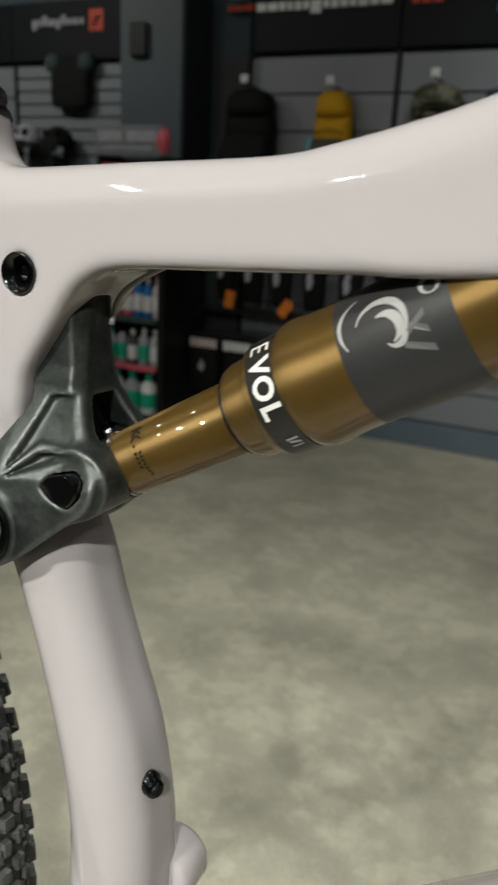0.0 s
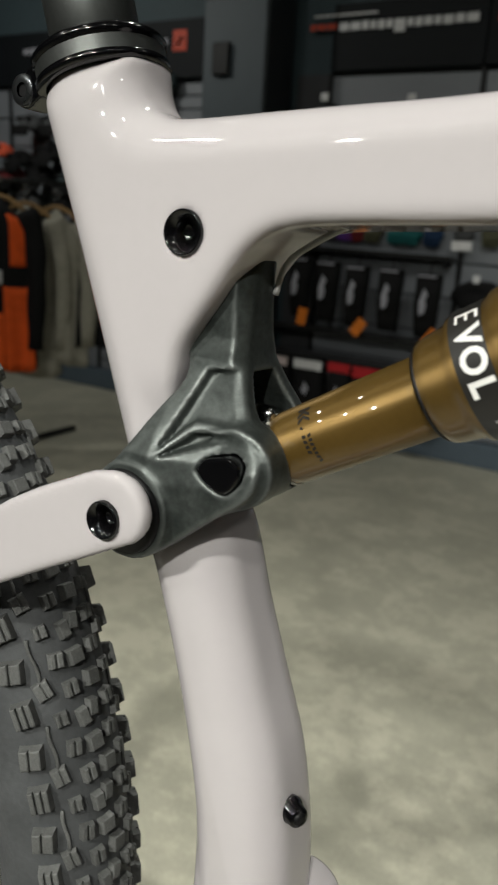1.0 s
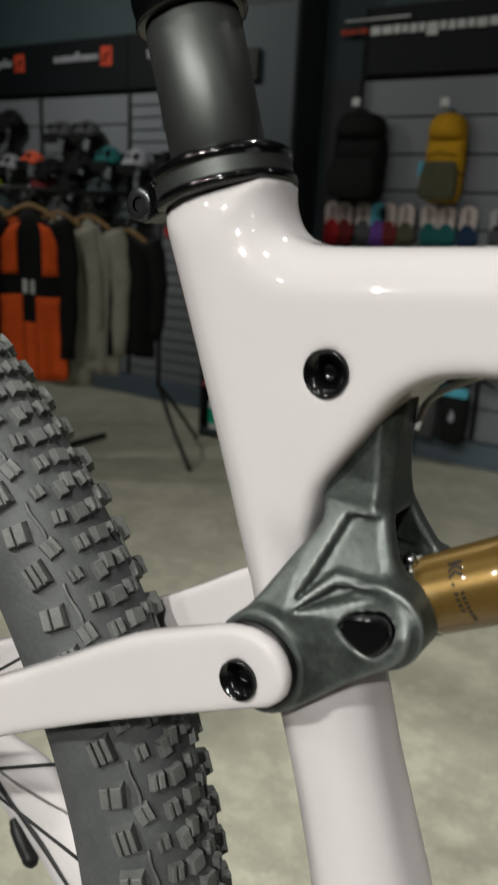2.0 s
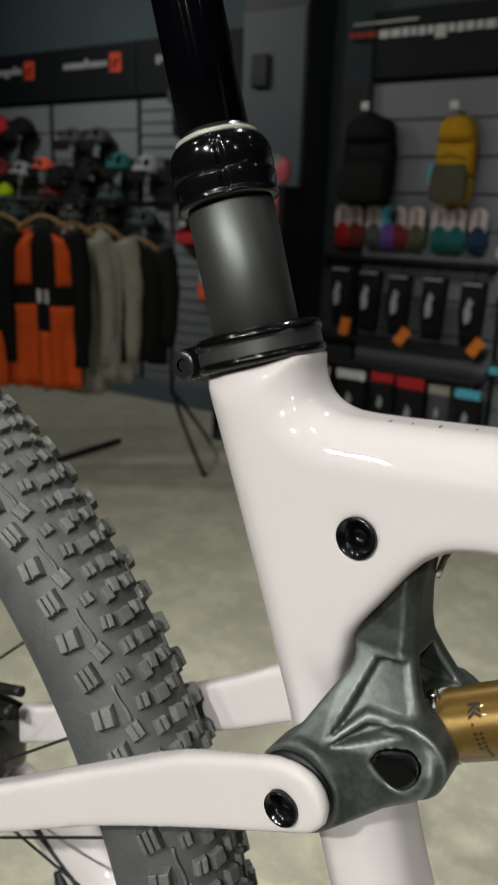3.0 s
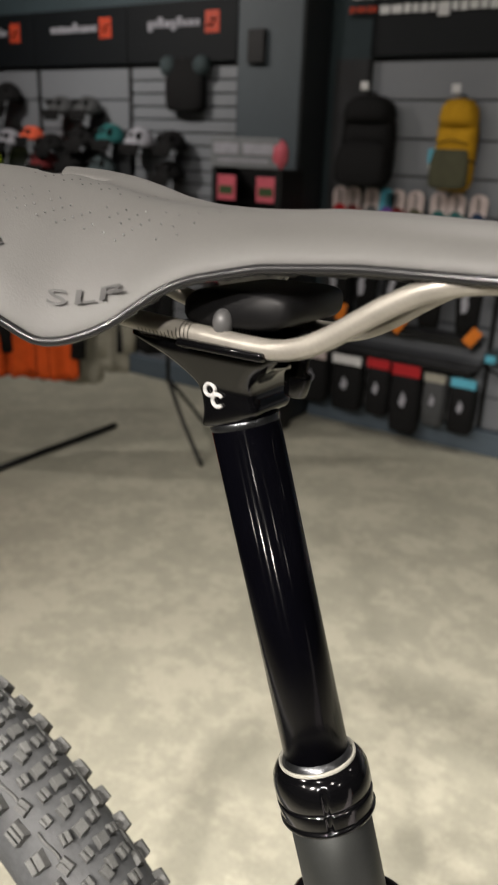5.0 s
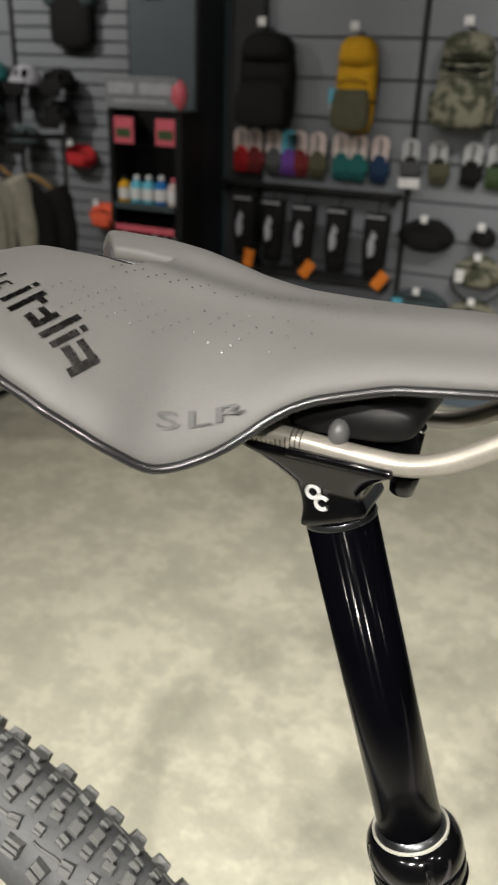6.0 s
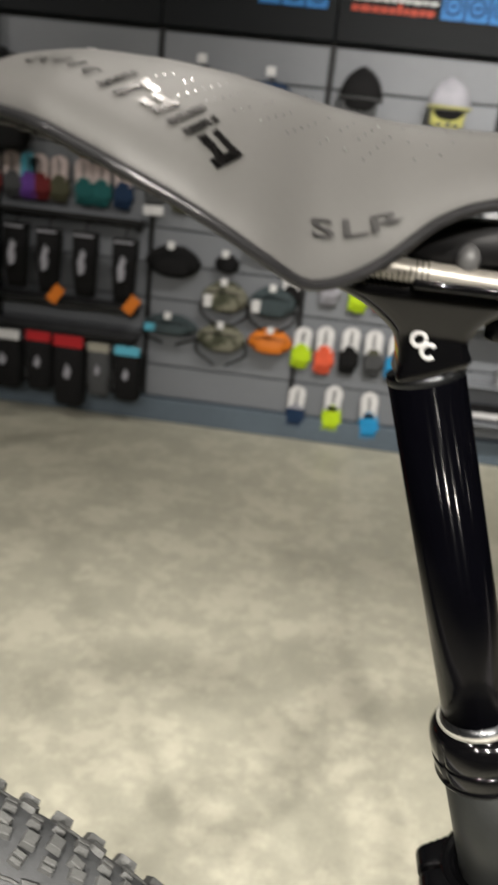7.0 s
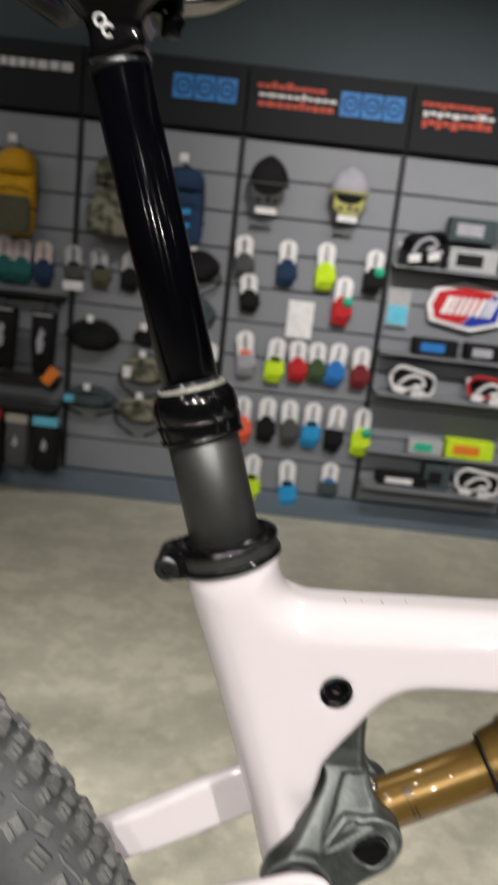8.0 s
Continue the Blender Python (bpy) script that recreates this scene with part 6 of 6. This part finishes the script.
HELM = [(-5.04, 1.86, 0.26, "red"), (-4.78, 1.86, 0.22, "black"), (-4.25, 1.78, 0.20, "grey"), (-4.0, 1.78, 0.20, "grey"), (-5.05, 1.56, 0.24, "maroon"), (-4.80, 1.56, 0.20, "pale"), (-4.56, 1.60, 0.17, "coral"), (-4.36, 1.54, 0.20, "black"), (-4.06, 1.58, 0.22, "black"), (-3.80, 1.60, 0.22, "teal"), (-3.55, 1.58, 0.22, "pale"), (-3.28, 1.58, 0.20, "black"),
        (-5.05, 1.42, 0.20, "lime"), (-4.45, 1.42, 0.22, "maroon"), (-4.16, 1.44, 0.22, "black"), (-3.88, 1.40, 0.22, "slate"), (-4.95, 1.26, 0.22, "slate"), (-4.60, 1.26, 0.22, "black"), (-4.28, 1.26, 0.22, "grey"), (-3.90, 1.24, 0.22, "black"), (-3.58, 1.24, 0.22, "slate"), (-3.30, 1.40, 0.20, "black")]
NAME = {"red": "red", "black": "black", "grey": "dark grey", "maroon": "maroon", "pale": "pale grey", "coral": "orange", "teal": "teal", "lime": "lime green", "slate": "slate"}
for x, z, w, col in HELM:
    helmet(x, z, w, col, NAME[col] + " cycling helmet on a wall bracket")
vest = thing("body_armour", pose(-3.22, WALL_Y - 0.004, 1.80), "black body armour vest hung on the wall", "vest")
part("body", pouch(0.30, 0.30, 0.10, 0.7), CL["black"], vest)
for s in (-1, 1):
    part("shoulder", blob(bmesh.new(), (s * 0.13, -0.06, 0.26), (0.06, 0.05, 0.06)), CL["slate"], vest)
part("hook", sweep([(0, 0.004, 0.30), (0, -0.10, 0.30)], 0.003, 6), M["steel"], vest)
hip_pack(-3.22, 1.19, 0.26, 0.14, "red", "red hip pack on the far wall", straps=False)
hip_pack(-3.05, 0.84, 0.22, 0.16, "coral", "orange-red bag on the far wall", straps=False)


def garment(x, y, z_top, z_bot, w, body, sleeve, label, panels=(), yaw=33, hanger="wood"):
    """A long-sleeved top on a hanger, with folds and hanging sleeves."""
    g_ = thing("jersey", pose(x, y, z_top, 0, 0, yaw), label, "jersey", "tops on the clothes rail")
    h = z_top - z_bot
    r_ = random.Random(int(x * 1000) + 7)
    ph, ph2 = r_.uniform(0, 6), r_.uniform(0, 6)

    def skin_at(a, t, lift=0.0):
        """A point of the cloth at an angle round the body and a share of its length."""
        ww = w * (0.30 + 0.52 * t / 0.12 if t < 0.12 else 0.82 + 0.12 * t)
        deep = (0.055 + lift) * (0.4 + 0.6 * min(1, t / 0.15))
        fold = t * (0.020 * math.sin(6 * a + ph + 2.2 * t) + 0.010 * math.sin(13 * a + ph2 - 3 * t))
        droop = 0.055 * abs(math.cos(a)) ** 1.5 * max(0.0, 1 - t / 0.3) + 0.012 * t * math.sin(3 * a + ph2)
        return ((ww / 2 + lift) * math.cos(a), deep * math.sin(a) + fold * (0.5 - 0.5 * math.sin(a)), -h * t - droop)

    part("body", loft([[skin_at(2 * math.pi * i / 44, k / 15) for i in range(44)] for k in range(16)]), CL[body], g_)
    for s in (-1, 1):
        pts = curve([(s * w * 0.36, 0, -h * 0.07), (s * w * 0.47, -0.015, -h * 0.22), (s * w * r_.uniform(0.48, 0.53), -0.03, -h * 0.50), (s * w * 0.46, -0.025, -h * r_.uniform(0.80, 0.92))], 4)
        part("sleeve", sweep(pts, [0.060 - 0.0017 * i + 0.004 * math.sin(i * 1.7 + ph) for i in range(len(pts))], 12, squash=0.7), CL[sleeve], g_)
    for x0, x1, t0, t1, col in panels:
        # a cloth panel that follows the folds, a little proud of the body
        a0, a1 = (-math.pi / 2 + math.asin(max(-0.97, min(0.97, v * 2))) for v in (x0, x1))
        rows = [[skin_at(a0 + (a1 - a0) * i / 8, t0 + (t1 - t0) * k / 9, 0.006) for i in range(9)] for k in range(10)]
        bm = bmesh.new()
        loft(rows, closed=False, caps=False, bm=bm)
        bmesh.ops.solidify(bm, geom=bm.faces[:], thickness=0.003)
        part("panel", bm, CL[col], g_)
    part("hanger", sweep(curve([(-w * 0.34, 0, -0.055), (-w * 0.16, 0, -0.008), (0, 0, 0.012), (w * 0.16, 0, -0.008), (w * 0.34, 0, -0.055)], 4), 0.011, 8), CL[hanger], g_, "pale wooden hanger")
    part("hanger_hook", sweep(curve([(0, 0, 0.012), (0, 0, 0.05), (0.02, 0, 0.075), (0.0, 0, 0.095), (-0.02, 0, 0.08)], 4), 0.0025, 6), M["steel"], g_)


ORP = [(-0.48, -0.16, 0.07, 0.38, "orange"), (0.20, 0.48, 0.07, 0.38, "orange"), (-0.48, -0.10, 0.50, 1.0, "orange"), (0.10, 0.48, 0.50, 1.0, "orange"), (-0.09, -0.03, 0.41, 0.49, "white"), (0.02, 0.08, 0.41, 0.49, "white"), (-0.08, 0.09, 0.66, 1.0, "orange")]
garment(-3.42, 2.25, 1.30, 0.46, 0.42, "black", "black", "black and orange long-sleeved jersey on a wooden hanger", ORP)
garment(-3.14, 2.37, 1.30, 0.46, 0.40, "black", "orange", "black and orange long-sleeved jersey on a wooden hanger", ORP)
garment(-2.93, 2.47, 1.30, 0.47, 0.38, "black", "black", "black and orange long-sleeved jersey on a wooden hanger", ORP)
garment(-2.90, 2.62, 1.27, 0.42, 0.36, "stone", "stone", "stone-coloured long-sleeved top on a hanger")
garment(-2.79, 2.72, 1.26, 0.48, 0.34, "stone", "stone", "stone-coloured long-sleeved top on a hanger")
garment(-2.64, 2.84, 1.20, 0.58, 0.32, "black", "black", "black long-sleeved top on a hanger")
rail = thing("clothes_rail", pose(-3.0, 2.5, 0), "black metal clothes rail on splayed feet", "clothes rail")
part("top_bar", sweep([(-0.55, -0.42, 1.385), (0.48, 0.46, 1.385)], 0.012, 10), M["upright"], rail)
for bx, by in ((-0.55, -0.42), (0.48, 0.46)):
    part("post", sweep([(bx, by, 0.40), (bx, by, 1.395)], 0.012, 10), M["upright"], rail)
    for fx, fy in ((-0.02, 0.56), (0.34, -0.10)):
        part("foot", sweep(curve([(bx, by, 0.42), (bx + fx * 0.45 - 0.02, by + fy * 0.4, 0.22), (bx + fx - 0.05, by + fy * 0.8, 0.012)], 5), 0.011, 8), M["upright"], rail)
part("base_bar", sweep([(-0.02, -0.55, 0.022), (0.0, 0.55, 0.022)], 0.016, 10), M["upright"], rail)

# product stand in front of the pier
ps = thing("product_stand", pose(-2.40, 3.60, 0), "black shelf stand with a grey header and care products", "stand")
part("side_panel", boxed(0.175, 0.215, -0.11, 0.13, 0.004, 1.50, 0.004), M["upright"], ps, smooth=False)
part("side_panel", boxed(-0.235, -0.205, -0.11, 0.13, 0.004, 1.50, 0.004), M["upright"], ps, smooth=False)
part("back_panel", boxed(-0.204, 0.174, 0.11, 0.13, 0.004, 1.50, 0.003), M["matt_black"], ps, smooth=False)
hd = part("header", boxed(-0.235, 0.20, -0.125, -0.105, 1.502, 1.655, 0.004), CL["sign_grey"], ps, "grey header board with pale print", smooth=False)
for a, b in ((-0.21, -0.05), (-0.02, 0.17)):
    part("print", boxed(a, b, -0.130, -0.1255, 1.57, 1.625, 0.001), CL["pale"], hd, smooth=False)
part("print", boxed(-0.18, 0.14, -0.130, -0.1255, 1.53, 1.545, 0.001), CL["pale"], hd, smooth=False)
for z, col in ((1.02, "slate"), (0.90, "pink"), (0.62, "slate"), (0.34, "pink"), (0.05, "slate")):
    part("shelf", boxed(-0.204, 0.174, -0.115, 0.109, z - 0.012, z, 0.002), M["upright"], ps, smooth=False)
    part("shelf_strip", boxed(-0.204, 0.174, -0.121, -0.1155, z - 0.022, z + 0.012, 0.001), CL[col], ps, smooth=False)


def bottle(x, y, z, r, h, col, capcol, label):
    b = thing("bottle", pose(x, y, z), label, "bottle", "care products on the stand")
    part("body", lathe((0, 0, 0), (0, 0, 1), [(0, r * 0.9), (0.006, r), (h * 0.70, r), (h * 0.80, r * 0.6), (h * 0.84, r * 0.42)], 18), CL[col], b)
    part("cap", lathe((0, 0, h * 0.84), (0, 0, 1), [(0, r * 0.5), (h * 0.15, r * 0.46), (h * 0.16, r * 0.3)], 14), CL[capcol], b)
    part("label", lathe((0, 0, h * 0.18), (0, 0, 1), [(0, r * 1.015), (h * 0.38, r * 1.015)], 18, caps=False), CL["white" if col not in ("white", "pale") else "mint"], b)


rb = random.Random(5)
for i, (col, capc) in enumerate((("yellow", "black"), ("cyan", "white"), ("cyan", "white"), ("blue", "white"), ("cream", "pink"))):
    bottle(-2.565 + i * 0.078, 3.53, 1.0205, 0.034, rb.uniform(0.12, 0.16), col, capc, "small care-product bottle with a printed label")
for i, (col, capc) in enumerate((("pink", "white"), ("pink", "white"), ("pink", "black"), ("blue", "white"), ("blue", "white"), ("cream", "white"))):
    bottle(-2.575 + i * 0.066, 3.53, 0.6205, 0.029, rb.uniform(0.20, 0.25), col, capc, "tall care-product bottle with a printed label")
for i, (col, capc) in enumerate((("pale", "mint"), ("pale", "black"), ("grey", "white"), ("pale", "white"), ("clear", "white"))):
    bottle(-2.57 + i * 0.078, 3.53, 0.3405, 0.032, rb.uniform(0.20, 0.24), col, capc, "pale care-product bottle with a printed label")
for i, (col, capc) in enumerate((("white", "mint"), ("pale", "mint"), ("white", "mint"))):
    bottle(-2.53 + i * 0.115, 3.53, 0.0505, 0.050, 0.245, col, capc, "large white bottle with a green cap")
for x in (-2.545, -2.285):
    pk = thing("patch_pack", pose(x, 3.505, 1.33), "pink and green hanging repair pack", "pack", "repair packs")
    part("card", boxed(-0.062, 0.062, -0.004, 0.004, 0.0, 0.13, 0.002), CL["pink"], pk, smooth=False)
    part("print", boxed(-0.045, 0.045, -0.0065, -0.0045, 0.03, 0.075, 0.001), CL["green"], pk, smooth=False)
    part("hook", sweep([(0, -0.004, 0.115), (0, 0.10, 0.115), (0, 0.205, 0.118)], 0.003, 6), M["steel"], pk)
pad = thing("ball_finial", pose(-2.205, 3.50, 1.5005), "dull pink rounded foam pad on the stand's side", "pad")
part("pad", blob(bmesh.new(), (0, 0.0, 0.075), (0.048, 0.035, 0.075)), CL["pink"], pad)
# ---------------------------------------------------------------- boards of the slatted wall, one by one
def board_mesh(w, h):
    bm = boxed(-w / 2, w / 2, 0.0, 0.016, -h / 2, h / 2, 0.0015, seg=1)
    me = bpy.data.meshes.new("slat")
    bm.to_mesh(me)
    bm.free()
    me.materials.append(M["slat"])
    return me


SLAT = 0.1925
big = board_mesh(PITCH - 0.030, SLAT - 0.011)
fine = board_mesh(PITCH - 0.030, 0.066)
grooves = part("groove_board", boxed(X0 + 0.01, -2.665, WALL_Y + 0.0165, WALL_Y + 0.0195, 0.151, 2.08), M["groove"], wall_back, smooth=False)
part("groove_board", boxed(-2.215, X1 - 0.01, WALL_Y + 0.0165, WALL_Y + 0.0195, 0.151, 2.08), M["groove"], wall_back, smooth=False)
for a, b in zip(UPR, UPR[1:]):
    if a < X0 or b > X1 + 0.1:
        continue
    lo, hi = a, b
    if a < -2.66 < b:
        hi = -2.66
    if a < -2.22 < b:
        lo = -2.22
    if hi - lo < 0.1:
        continue
    narrow = hi < -2.6 and hi > -2.9 or (hi < -2.6 and a > -3.8)
    w = hi - lo - 0.030
    if narrow:
        me, step, n = board_mesh(w, 0.066), 0.0772, 25
    else:
        me, step, n = (big if abs(w - PITCH + 0.030) < 1e-4 else board_mesh(w, SLAT - 0.011)), SLAT, 10
    top = 2.065
    for k in range(n):
        z = top - step * (k + 0.5)
        if z - step / 2 < 0.130:
            break
        o = new("slat", me)
        o.parent = wall_back
        o.matrix_basis = pose((lo + hi) / 2, WALL_Y, z)
